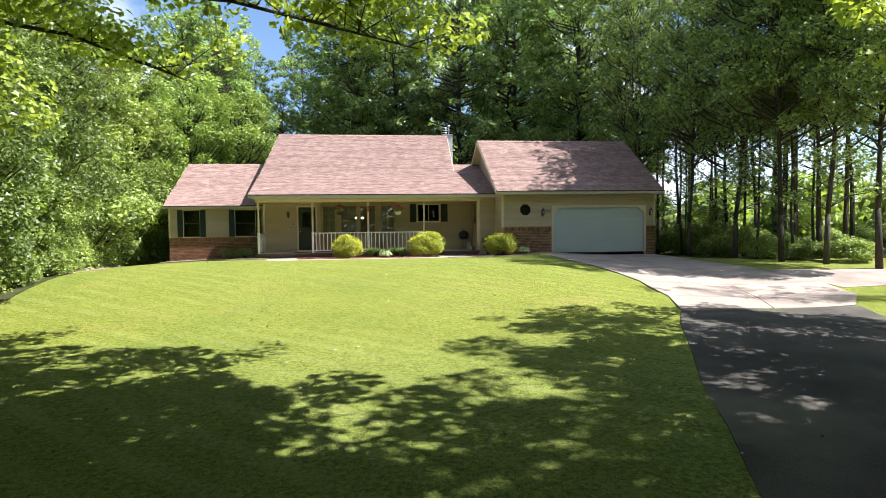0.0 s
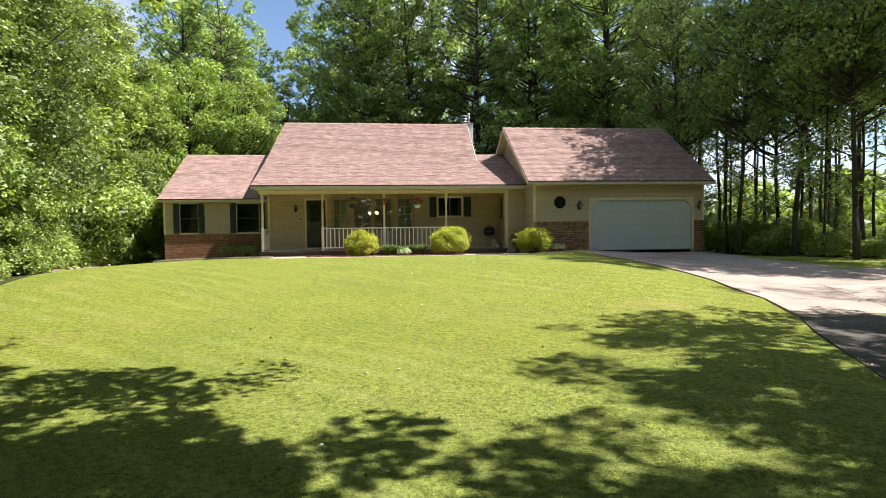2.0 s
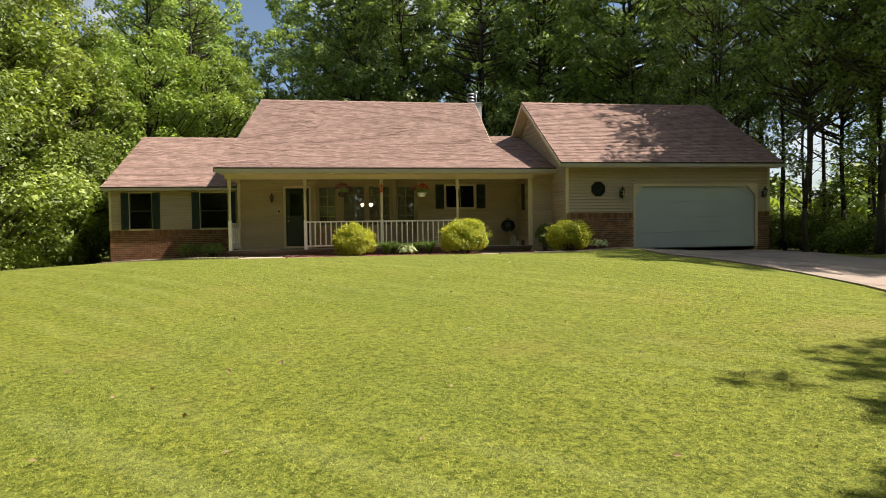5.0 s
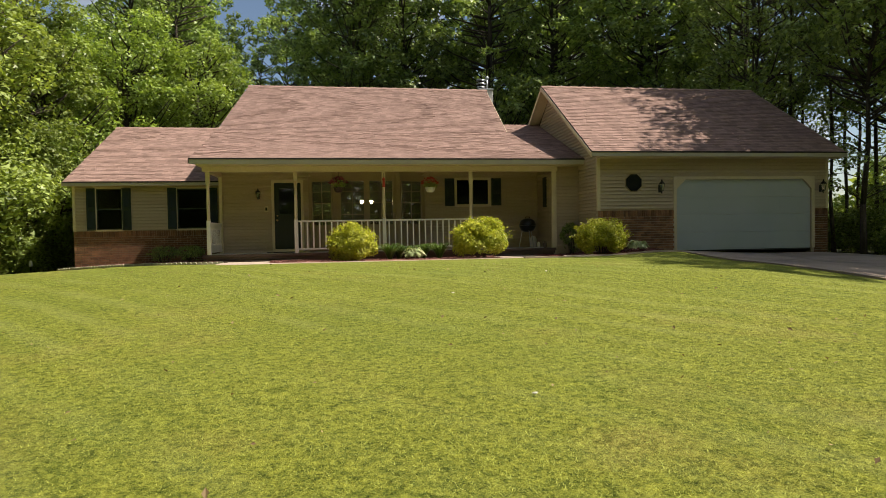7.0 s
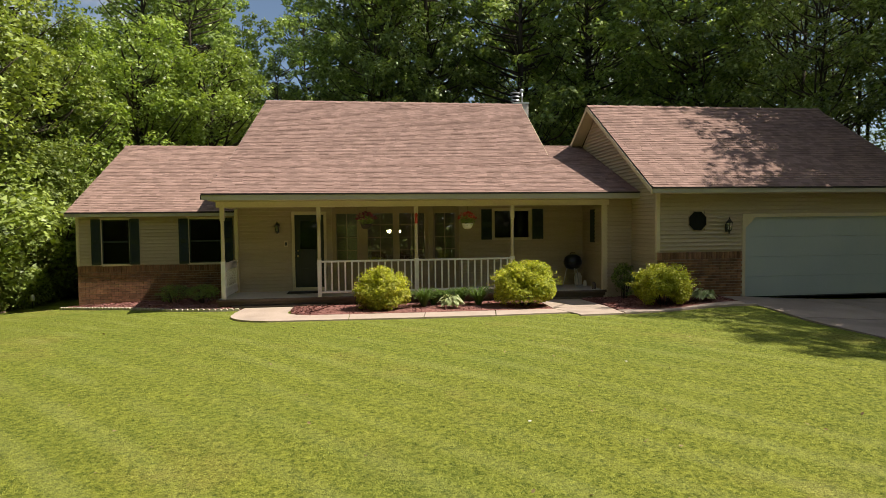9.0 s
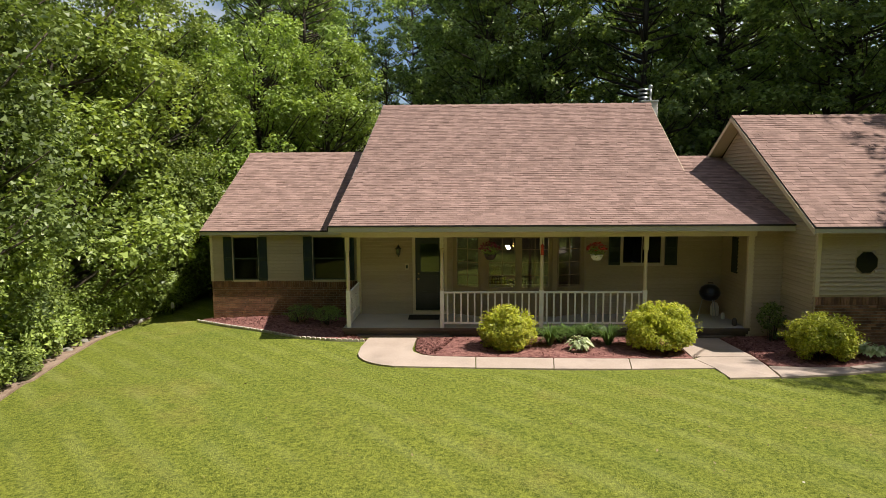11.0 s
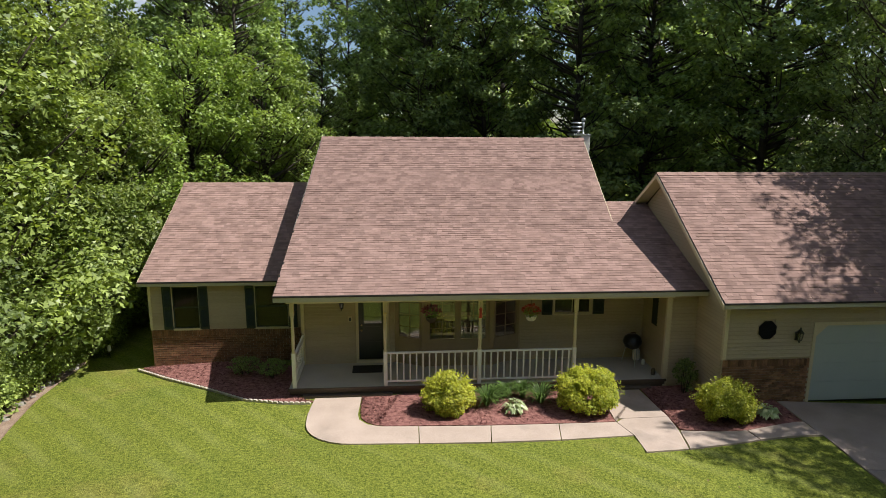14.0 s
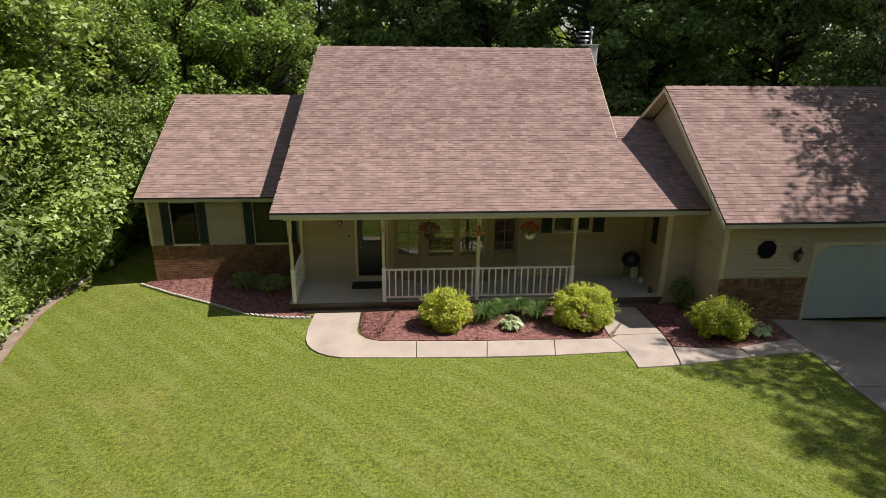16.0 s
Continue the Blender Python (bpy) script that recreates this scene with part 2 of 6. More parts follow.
STEEL = material("galvanised_steel", (0.45, 0.46, 0.48), (0.6, 0.61, 0.62), 0.35, 6, 50, 0.05, metal=0.9)
BRASS = material("brass", (0.5, 0.36, 0.14), (0.62, 0.46, 0.2), 0.3, 8, 50, 0.03, metal=1.0)
RED = material("red_paint", (0.35, 0.03, 0.02), (0.5, 0.06, 0.03), 0.5, 5, 40, 0.05)
POT_DARK = material("dark_basket", (0.03, 0.02, 0.018), (0.06, 0.04, 0.03), 0.8, 20, 80, 0.3)
INSIDE = material("interior_wall", (0.16, 0.14, 0.11), (0.20, 0.17, 0.13), 0.9, 1, 20, 0.03)
WOODCHAIR = material("dark_wood", (0.05, 0.028, 0.015), (0.10, 0.055, 0.03), 0.5, 4, 40, 0.08)
MAT_RUBBER = material("door_mat", (0.015, 0.013, 0.012), (0.04, 0.035, 0.03), 0.95, 10, 90, 0.6)
BARK = material("bark", (0.035, 0.028, 0.02), (0.10, 0.08, 0.06), 0.95, 3, 25, 0.9, 30, spread=0.25, stretch=(3, 3, 0.6), dist=0.03)
EARTH = material("bare_earth", (0.22, 0.15, 0.11), (0.36, 0.27, 0.21), 0.95, 2.5, 30, 0.6, 25, spec=0.1, dist=0.03)
STONE = material("field_stone", (0.2, 0.18, 0.16), (0.35, 0.32, 0.28), 0.9, 4, 40, 0.4, spread=0.2)
PAPER = material("pale_scrap", (0.6, 0.58, 0.52), (0.75, 0.73, 0.68), 0.8, 10, 60, 0.1)
GLASS = glass_material("window_glass", (0.9, 0.95, 0.95), 0.09)
SCREEN = glass_material("screened_glass", (0.35, 0.35, 0.34), 0.03)
BULB = glow_material("lamp_glow", (1.0, 0.72, 0.4), 18.0)
LEAF_DEEP = leaf_material("forest_leaf", (0.045, 0.082, 0.024), (0.40, 0.51, 0.165), (1.2, 1.25, 0.55), 0.34, 0.42)
FLAKE = leaf_material("dry_leaf", (0.10, 0.05, 0.02), (0.40, 0.30, 0.16), (1.1, 1.0, 0.7), 0.2)
# darker copy of the edge leaf below, woodland shade put into its colour
LEAF_SHADE = leaf_material("shaded_edge_leaf", (0.040, 0.07, 0.020), (0.29, 0.37, 0.115), (1.2, 1.25, 0.55), 0.34, 0.42)
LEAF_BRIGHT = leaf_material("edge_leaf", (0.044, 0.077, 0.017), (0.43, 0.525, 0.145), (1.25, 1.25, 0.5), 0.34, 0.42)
LEAF_MAPLE = leaf_material("young_maple_leaf", (0.05, 0.09, 0.018), (0.37, 0.48, 0.12), (1.25, 1.25, 0.5), 0.38)
LEAF_YELLOW = leaf_material("maple_leaf", (0.10, 0.155, 0.02), (0.42, 0.50, 0.10))
LEAF_SPIREA = leaf_material("gold_spirea_leaf", (0.20, 0.27, 0.022), (0.66, 0.64, 0.085), (1.1, 1.15, 0.5), 0.35)
LEAF_HOSTA = leaf_material("hosta_leaf", (0.30, 0.40, 0.15), (0.66, 0.70, 0.42), (1.1, 1.1, 0.6), 0.25)
LEAF_BLADE = leaf_material("daylily_leaf", (0.05, 0.10, 0.018), (0.13, 0.20, 0.05), (1.2, 1.2, 0.5), 0.3)
PETAL_RED = leaf_material("red_petal", (0.45, 0.02, 0.02), (0.65, 0.06, 0.05), (1.2, 0.6, 0.5), 0.25)
PETAL_PLUM = leaf_material("plum_petal", (0.09, 0.012, 0.03), (0.26, 0.05, 0.09), (1.2, 0.6, 0.6), 0.25)


# ---- mesh helpers ----
def link_mesh(name, bm, mat, parent=None, label="", smooth=False):
    me = bpy.data.meshes.new(name)
    bm.normal_update()
    bm.to_mesh(me)
    bm.free()
    if smooth:
        for p in me.polygons:
            p.use_smooth = True
    me.materials.append(mat)
    ob = new(name, me)
    ob.parent = parent
    if label:
        ob["label"] = label
    return ob


def part(name, bm, mat, parent, label="", smooth=False):
    return link_mesh(name, bm, mat, parent, label, smooth)


def raw_mesh(name, verts, faces, mat, parent=None, smooth=False):
    """A mesh from computed arrays of corners and faces."""
    me = bpy.data.meshes.new(name)
    verts, faces = np.asarray(verts, dtype=np.float32), np.asarray(faces, dtype=np.int32)
    k = faces.shape[1]
    me.vertices.add(len(verts))
    me.vertices.foreach_set("co", verts.ravel())
    me.loops.add(faces.size)
    me.loops.foreach_set("vertex_index", faces.ravel())
    me.polygons.add(len(faces))
    me.polygons.foreach_set("loop_start", np.arange(0, faces.size, k, dtype=np.int32))
    me.polygons.foreach_set("loop_total", np.full(len(faces), k, dtype=np.int32))
    me.polygons.foreach_set("use_smooth", np.full(len(faces), smooth, dtype=bool))
    me.update(calc_edges=True)
    me.materials.append(mat)
    ob = new(name, me)
    ob.parent = parent
    return ob


def empty(name, x=0, y=0, z=0, rz=0):
    ob = new(name)
    ob.matrix_basis = pose(x, y, z, 0, 0, rz)
    return ob


def box(bm, x0, x1, y0, y1, z0, z1, bevel=0.0):
    r = bmesh.ops.create_cube(bm, size=1.0)
    vs = r["verts"]
    for v in vs:
        v.co = Vector((x0 + (v.co.x + 0.5) * (x1 - x0), y0 + (v.co.y + 0.5) * (y1 - y0), z0 + (v.co.z + 0.5) * (z1 - z0)))
    if bevel:
        es = list({e for v in vs for e in v.link_edges})
        bmesh.ops.bevel(bm, geom=es, offset=bevel, segments=1, affect="EDGES")
    return bm


def boxed(*a, bevel=0.0):
    return box(bmesh.new(), *a, bevel=bevel)


def rod(bm, a, b, ra, rb=None, sides=8):
    """A tapered rod from a to b."""
    a, b = Vector(a), Vector(b)
    rb = ra if rb is None else rb
    d = b - a
    m = Matrix.Translation((a + b) / 2) @ d.to_track_quat("Z", "Y").to_matrix().to_4x4()
    bmesh.ops.create_cone(bm, cap_ends=True, segments=sides, radius1=ra, radius2=rb, depth=d.length, matrix=m)
    return bm


def lathe(bm, profile, cx=0, cy=0, sides=16):
    """Turned shape from (radius, z) pairs."""
    rings = []
    for r, z in profile:
        rings.append([bm.verts.new((cx + r * math.cos(2 * math.pi * i / sides), cy + r * math.sin(2 * math.pi * i / sides), z)) for i in range(sides)])
    for p, q in zip(rings, rings[1:]):
        for i in range(sides):
            bm.faces.new((p[i], p[(i + 1) % sides], q[(i + 1) % sides], q[i]))
    bm.faces.new(rings[0][::-1])
    bm.faces.new(rings[-1])
    return bm


def prism(bm, outline, depth):
    """Polygon outline [(x, y, z)...] extruded by the vector depth."""
    a = [bm.verts.new(p) for p in outline]
    b = [bm.verts.new(Vector(p) + Vector(depth)) for p in outline]
    bm.faces.new(a[::-1])
    bm.faces.new(b)
    for i in range(len(a)):
        j = (i + 1) % len(a)
        bm.faces.new((a[i], a[j], b[j], b[i]))
    bmesh.ops.recalc_face_normals(bm, faces=bm.faces)
    return bm


# ---- ground ----
GROUND_Y = (-80, -40, -29, -23, -17, -13, -10, -8, -6.5, -5, -3.5, -3, 2, 12, 40, 120)
GROUND_Z = (-1.8, -1.3, -1.1, -0.97, -0.82, -0.62, -0.36, -0.23, -0.17, -0.15, -0.15, -0.22, -0.28, -0.5, -0.9, -1.5)


def ease(a, b, x):
    s = np.clip((x - a) / (b - a), 0, 1)
    return s * s * (3 - 2 * s)


def gz(x, y):
    """Height of the ground: a low mound before the house that falls to the woods and to the drive."""
    z = np.interp(y, GROUND_Y, GROUND_Z)
    d = np.maximum(0, -3 - x)
    z = z - 0.9 * (1 - np.exp(-d * d / 100))
    z = z - 0.3 * ease(8, 15, x)
    return z + 0.24 * ease(8, 10.5, x) * ease(-6, -1.6, y) * (1 - ease(3, 8, y)) * (1 - ease(16, 19, x))


def axis(lo, hi, step, far, n):
    core = np.arange(lo, hi + step / 2, step)
    out = np.geomspace(1, far, n)
    return np.concatenate([lo - out[::-1], core, hi + out])


gx, gy = axis(-16, 26, 0.5, 900, 22), axis(-34, 14, 0.5, 900, 22)
GX, GY = np.meshgrid(gx, gy)
GZ = gz(GX, GY) + 0.015 * np.sin(GX * 1.3 + 0.7 * GY) * np.sin(GY * 0.9)
nx, ny = len(gx), len(gy)
idx = np.arange(nx * ny).reshape(ny, nx)
quads = np.stack([idx[:-1, :-1], idx[:-1, 1:], idx[1:, 1:], idx[1:, :-1]], -1).reshape(-1, 4)
# the house stands in a level cut
inside_house = (GX > -7.2) & (GX < 16.3) & (GY > 3.0) & (GY < 11.0)
GZ = np.where(inside_house, -0.7, GZ)
ground = raw_mesh("ground", np.stack([GX, GY, GZ], -1).reshape(-1, 3), quads, LAWN, smooth=True)
tagged(ground, "sunlit mown green lawn with pale dry patches", "lawn", kind="structure")


def sheet(name, left, right, mat, lift=0.02, across=6, step=0.6, parent=None):
    """A thin paved or planted sheet that lies on the ground between two edge lines."""
    def resample(p, n):
        p = np.array(p, float)
        s = np.concatenate([[0], np.cumsum(np.hypot(*np.diff(p, axis=0).T))])
        q = np.linspace(0, s[-1], n)
        return np.stack([np.interp(q, s, p[:, 0]), np.interp(q, s, p[:, 1])], -1)
    n = max(2, int(max(np.hypot(*np.diff(np.array(p, float), axis=0).T).sum() for p in (left, right)) / step))
    a, b = resample(left, n), resample(right, n)
    u = np.linspace(0, 1, across + 1)[None, :, None]
    g = a[:, None] * (1 - u) + b[:, None] * u
    z = gz(g[..., 0], g[..., 1]) + lift
    top = np.concatenate([g, z[..., None]], -1)
    low = top - np.array([0, 0, lift + 0.12])
    v = np.concatenate([top.reshape(-1, 3), low.reshape(-1, 3)])
    i = np.arange(n * (across + 1)).reshape(n, across + 1)
    o = n * (across + 1)
    f = [np.stack([i[:-1, :-1], i[:-1, 1:], i[1:, 1:], i[1:, :-1]], -1).reshape(-1, 4)]
    for e in (i[:, 0], i[:, -1], i[0, :], i[-1, :]):
        f.append(np.stack([e[:-1], e[1:], e[1:] + o, e[:-1] + o], -1))
    ob = raw_mesh(name, v, np.concatenate(f), mat, parent)
    bm = bmesh.new()
    bm.from_mesh(ob.data)
    bmesh.ops.recalc_face_normals(bm, faces=bm.faces)
    bm.to_mesh(ob.data)
    bm.free()
    return ob


# drive: pale concrete by the garage, dark asphalt beyond the joint
asphalt = sheet("road", [(9.58, -16.58), (8.75, -18.0), (7.35, -20.9), (6.55, -22.5), (6.0, -23.9), (5.3, -25.4), (3.4, -30), (-2.4, -42), (-12.4, -60)],
                [(15.2, -15.5), (14.4, -17.3), (13.6, -18.8), (12.7, -22), (12.0, -26), (10.2, -31), (5, -43), (-5, -62)], ASPHALT, 0.02)
tagged(asphalt, "worn dark asphalt driveway with pale grit", "driveway", kind="structure")
drive = empty("driveway")
tagged(drive, "pale concrete driveway slabs by the garage", "driveway", kind="structure")
LEFT = [(10.5, -1.58), (10.5, -4.8), (10.85, -8.5), (10.9, -11.7), (10.4, -14.4), (9.6, -16.5)]
MIDL = [(13.5, -1.58), (13.55, -4.8), (13.9, -8.5), (13.9, -11.9), (13.2, -14.2), (12.4, -15.95)]
RIGHT = [(16.6, -1.58), (16.65, -4.8), (17.2, -8.8), (17.3, -11.6), (16.6, -13.9), (15.15, -15.45)]
for a, b in ((LEFT, MIDL), (MIDL, RIGHT)):
    for i in range(5):
        k = 0.018
        l0, l1, r0, r1 = (np.array(p, float) for p in (a[i], a[i + 1], b[i], b[i + 1]))
        c = (l0 + l1 + r0 + r1) / 4
        l0, l1, r0, r1 = (p + (c - p) / np.linalg.norm(c - p) * k for p in (l0, l1, r0, r1))
        sheet("slab", [l0, l1], [r0, r1], DRIVE, 0.03, 5, 0.6, drive)
sheet("slab", [(17.25, -9.0), (21.5, -9.2), (45, -9.4)], [(17.2, -12.7), (21, -12.4), (45, -12.5)], DRIVE, 0.025, 5, 1.0, drive)

# woodland floor under the trees
for lo, hi in (([(-6.5, -34), (-6.6, -16), (-7.4, -12), (-8.1, -9), (-8.7, -5.5), (-9.6, -2), (-10.5, 0.5), (-10.9, 4), (-10.8, 12.5), (-10, 60)],
                [(-60, -34), (-60, -16), (-60, -12), (-60, -9), (-60, -5.5), (-60, -2), (-60, 0.5), (-60, 4), (-60, 12.5), (-60, 60)]),
               ([(-10.7, 13), (4, 12.8), (17, 13), (60, 13)], [(-10.7, 60), (4, 60), (17, 60), (60, 60)]),
               ([(17.6, 12.9), (17.2, 4), (18.0, 0), (20.5, -5.2), (34, -6)], [(36, 12.9), (36, 6), (36, 2), (36, -2), (36, -6)])):
    tagged(sheet("woodland_floor", lo, hi, LITTER, 0.03, 40, 1.2), "shaded leaf litter and low growth under trees", "ground", kind="structure")


# ---- house ----
house = empty("house")
tagged(house, "single-storey house with beige siding, brick base and brown shingle roof", "house")
EAVE_Y, EAVE_Z, KINK_Y, KINK_Z, RIDGE_Y, RIDGE_Z = -0.545, 2.80, 2.64, 4.08, 7.44, 6.80
ML, MR = -2.60, 7.05         # gable walls of the main part
WX, WY = -7.53, 2.92         # wing: corner and front wall
GXL, GXR, GYF = 8.90, 16.62, -1.50   # garage: left and right walls, front wall
PY = 1.75                    # back wall of the porch
pieces = []                  # (distance rank, builder) for the pieces made last


def wall_panel(label, axis_, at, a0, a1, z0, z1, thick, holes=(), mat=SIDING, top=None):
    """A wall with real openings. axis_ 'x': runs along x at y=at, thickness towards +y; 'y': runs along y at x=at, thickness towards +x (or -x)."""
    cuts_a = sorted({a0, a1, *[h[0] for h in holes], *[h[1] for h in holes]})
    cuts_z = sorted({z0, z1, *[h[2] for h in holes], *[h[3] for h in holes]})
    bm = bmesh.new()
    for p, q in zip(cuts_a, cuts_a[1:]):
        for r, s in zip(cuts_z, cuts_z[1:]):
            m, n = (p + q) / 2, (r + s) / 2
            if any(h[0] < m < h[1] and h[2] < n < h[3] for h in holes):
                continue
            if axis_ == "x":
                box(bm, p, q, at, at + thick, r, s)
            else:
                box(bm, min(at, at + thick), max(at, at + thick), p, q, r, s)
    if top:
        prism(bm, [(at, y, z) for y, z in top], (thick, 0, 0))
    bmesh.ops.remove_doubles(bm, verts=bm.verts, dist=0.0005)
    return part("wall", bm, mat, house, label)


def clapboards(wall, axis_, at, a0, a1, z0, z1, face, holes=(), pitch=0.108, limit=None):
    """Lapped siding boards on a wall face; face is the outward sign. limit(z) trims the ends under a gable."""
    z = z0
    while z < z1 - 0.02:
        h = min(pitch, z1 - z)
        lo, hi = (a0, a1) if limit is None else limit(z + h)
        if hi - lo < 0.1:
            break
        spans = [(lo, hi)]
        for c in holes:
            if c[2] < z + h and c[3] > z:
                nxt = []
                for s in spans:
                    if c[1] <= s[0] or c[0] >= s[1]:
                        nxt.append(s)
                        continue
                    if c[0] > s[0]:
                        nxt.append((s[0], c[0]))
                    if c[1] < s[1]:
                        nxt.append((c[1], s[1]))
                spans = nxt
        for s in spans:
            if s[1] - s[0] < 0.03:
                continue
            bm = bmesh.new()
            out, back = at + face * 0.042, at + face * 0.003
            prof = [(at, z), (out, z), (out, z + 0.016), (back, z + h - 0.006), (at, z + h - 0.006)]
            if axis_ == "x":
                prism(bm, [(s[0], y, zz) for y, zz in prof], (s[1] - s[0], 0, 0))
            else:
                prism(bm, [(x, s[0], zz) for x, zz in prof], (0, s[1] - s[0], 0))
            part("plank", bm, SIDING, wall)
        z += h


# windows: opening, frame, sashes, shutters
def window(x0, x1, z0, z1, y, grid=(1, 2), shutters=(), label="", trim=TRIM, wide=0.06, name="window"):
    w = empty(name, (x0 + x1) / 2, y, z0)
    w.parent = house
    if label:
        w["label"] = label
    hx, hz = (x1 - x0) / 2, z1 - z0
    bm = bmesh.new()
    box(bm, -hx - wide, -hx, -0.035, 0.06, -wide, hz + wide)
    box(bm, hx, hx + wide, -0.035, 0.06, -wide, hz + wide)
    box(bm, -hx, hx, -0.035, 0.06, hz, hz + wide)
    part("frame", bm, trim, w)
    part("sill", boxed(-hx, hx, -0.06, 0.06, -wide, 0.0), trim, w)
    bm = bmesh.new()
    b = 0.035
    box(bm, -hx, -hx + b, 0.0, 0.035, 0, hz)
    box(bm, hx - b, hx, 0.0, 0.035, 0, hz)
    box(bm, -hx + b, hx - b, 0.0, 0.035, 0, b)
    box(bm, -hx + b, hx - b, 0.0, 0.035, hz - b, hz)
    for i in range(1, grid[0]):
        x = -hx + 2 * hx * i / grid[0]
        box(bm, x - 0.010, x + 0.010, 0.002, 0.033, b, hz - b)
    for i in range(1, grid[1]):
        zz = hz * i / grid[1]
        k = 0.022 if grid == (1, 2) else 0.010
        box(bm, -hx + b, hx - b, 0.004, 0.031, zz - k, zz + k)
    part("sash", bm, SHUTTER if grid == (1, 2) else trim, w)
    pane = part("pane", boxed(-hx + b * 0.5, hx - b * 0.5, 0.014, 0.020, b * 0.5, hz - b * 0.5), SCREEN, w)
    pane.visible_shadow = False
    for s0, s1 in shutters:
        bm = bmesh.new()
        c0, c1 = s0 - (x0 + x1) / 2, s1 - (x0 + x1) / 2
        box(bm, c0, c0 + 0.04, -0.075, -0.044, -0.02, hz + 0.02)
        box(bm, c1 - 0.04, c1, -0.075, -0.044, -0.02, hz + 0.02)
        box(bm, c0 + 0.03, c1 - 0.03, -0.050, -0.046, 0.0, hz)
        for z_a, z_b in ((-0.02, 0.06), (hz / 2 - 0.04, hz / 2 + 0.04), (hz - 0.05, hz + 0.02)):
            box(bm, c0 + 0.04, c1 - 0.04, -0.072, -0.051, z_a, z_b)
        zz = 0.07
        while zz < hz - 0.07:
            if abs(zz + 0.015 - hz / 2) > 0.06:
                prism(bm, [(c0 + 0.04, -0.070, zz), (c0 + 0.04, -0.054, zz + 0.03), (c0 + 0.04, -0.052, zz + 0.026), (c0 + 0.04, -0.066, zz - 0.004)], (c1 - c0 - 0.08, 0, 0))
            zz += 0.034
        part("shutter", bm, SHUTTER, w, "dark green louvred shutter")
    return w


W1, W2 = (-6.82, -6.02), (-4.26, -3.24)
WZ0, WZ1, BRICKZ = 0.84, 2.20, 0.79
wing_holes = [(W1[0], W1[1], WZ0, WZ1), (W2[0], W2[1], WZ0, WZ1)]
wing_front = wall_panel("brick base below beige lap siding", "x", WY, WX, ML, -0.9, 2.42, 0.18, wing_holes)
cut = [(a - 0.07, b + 0.07, c - 0.07, d + 0.07) for a, b, c, d in wing_holes]
clapboards(wing_front, "x", WY, WX + 0.06, ML, BRICKZ + 0.02, 2.32, -1, cut)
WRZ, WRY = 5.05, 7.62
gab = [(WY, 2.42), (2 * WRY - WY, 2.42), (WRY, WRZ - 0.12)]
wing_side = wall_panel("", "y", WX, WY + 0.18, 2 * WRY - WY, -0.9, 2.42, 0.18, (), SIDING, gab)
clapboards(wing_side, "y", WX, WY + 0.05, 2 * WRY - WY, 0.81, WRZ - 0.3, -1, (), 0.108,
           lambda z: (WY + 0.05, 2 * WRY - WY) if z < 2.42 else (WY + 0.12 + (z - 2.42) * 1.95, 2 * WRY - WY - 0.12 - (z - 2.42) * 1.95))
wall_panel("", "x", 2 * WRY - WY, WX, GXR, -0.9, 2.42, 0.18)          # back wall
part("corner_trim", boxed(WX - 0.026, WX + 0.06, WY - 0.026, WY + 0.08, BRICKZ, 2.40), TRIM, house)
window(*W1, WZ0, WZ1, WY, (1, 2), ((-7.11, -6.84), (-6.00, -5.72)), "dark sash window with green shutters")
window(*W2, WZ0, WZ1, WY, (1, 2), ((-4.56, -4.28), (-3.22, -2.95)), "dark sash window with green shutters")

# porch wall with door, bay and small window
DX0, DX1, DZ0, DZ1 = -0.93, -0.07, 0.10, 2.28
BAY = (0.28, 3.97, 0.85, 2.34)
SW = (5.15, 6.31, 1.48, 2.38)
porch_wall = wall_panel("beige lap siding wall under the porch", "x", PY, ML, GXL, -0.9, 3.3, 0.18, [(DX0, DX1, DZ0, DZ1), BAY, SW])
clapboards(porch_wall, "x", PY, ML + 0.03, 8.06, 0.0, 2.75, -1,
           [(DX0 - 0.09, DX1 + 0.09, DZ0 - 0.1, DZ1 + 0.09), (BAY[0] - 0.12, BAY[1] + 0.12, -0.1, 2.45), (SW[0] - 0.07, SW[1] + 0.07, SW[2] - 0.07, SW[3] + 0.07)])
wall_panel("", "y", ML, PY + 0.18, 2 * RIDGE_Y - PY, -0.9, 2.8, 0.18, (), SIDING, [(PY, 2.8), (PY, 3.45), (RIDGE_Y, RIDGE_Z - 0.15), (2 * RIDGE_Y - PY, 3.45), (2 * RIDGE_Y - PY, 2.8)])
wall_panel("", "y", MR, PY + 0.18, 2 * RIDGE_Y - PY, -0.9, 2.8, -0.18, (), SIDING, [(PY, 2.8), (PY, 3.45), (RIDGE_Y, RIDGE_Z - 0.15), (2 * RIDGE_Y - PY, 3.45), (2 * RIDGE_Y - PY, 2.8)])
window(*SW, PY, (2, 1), ((4.75, 5.08), (6.38, 6.73)), "small slider window with dark shutters", wide=0.05)
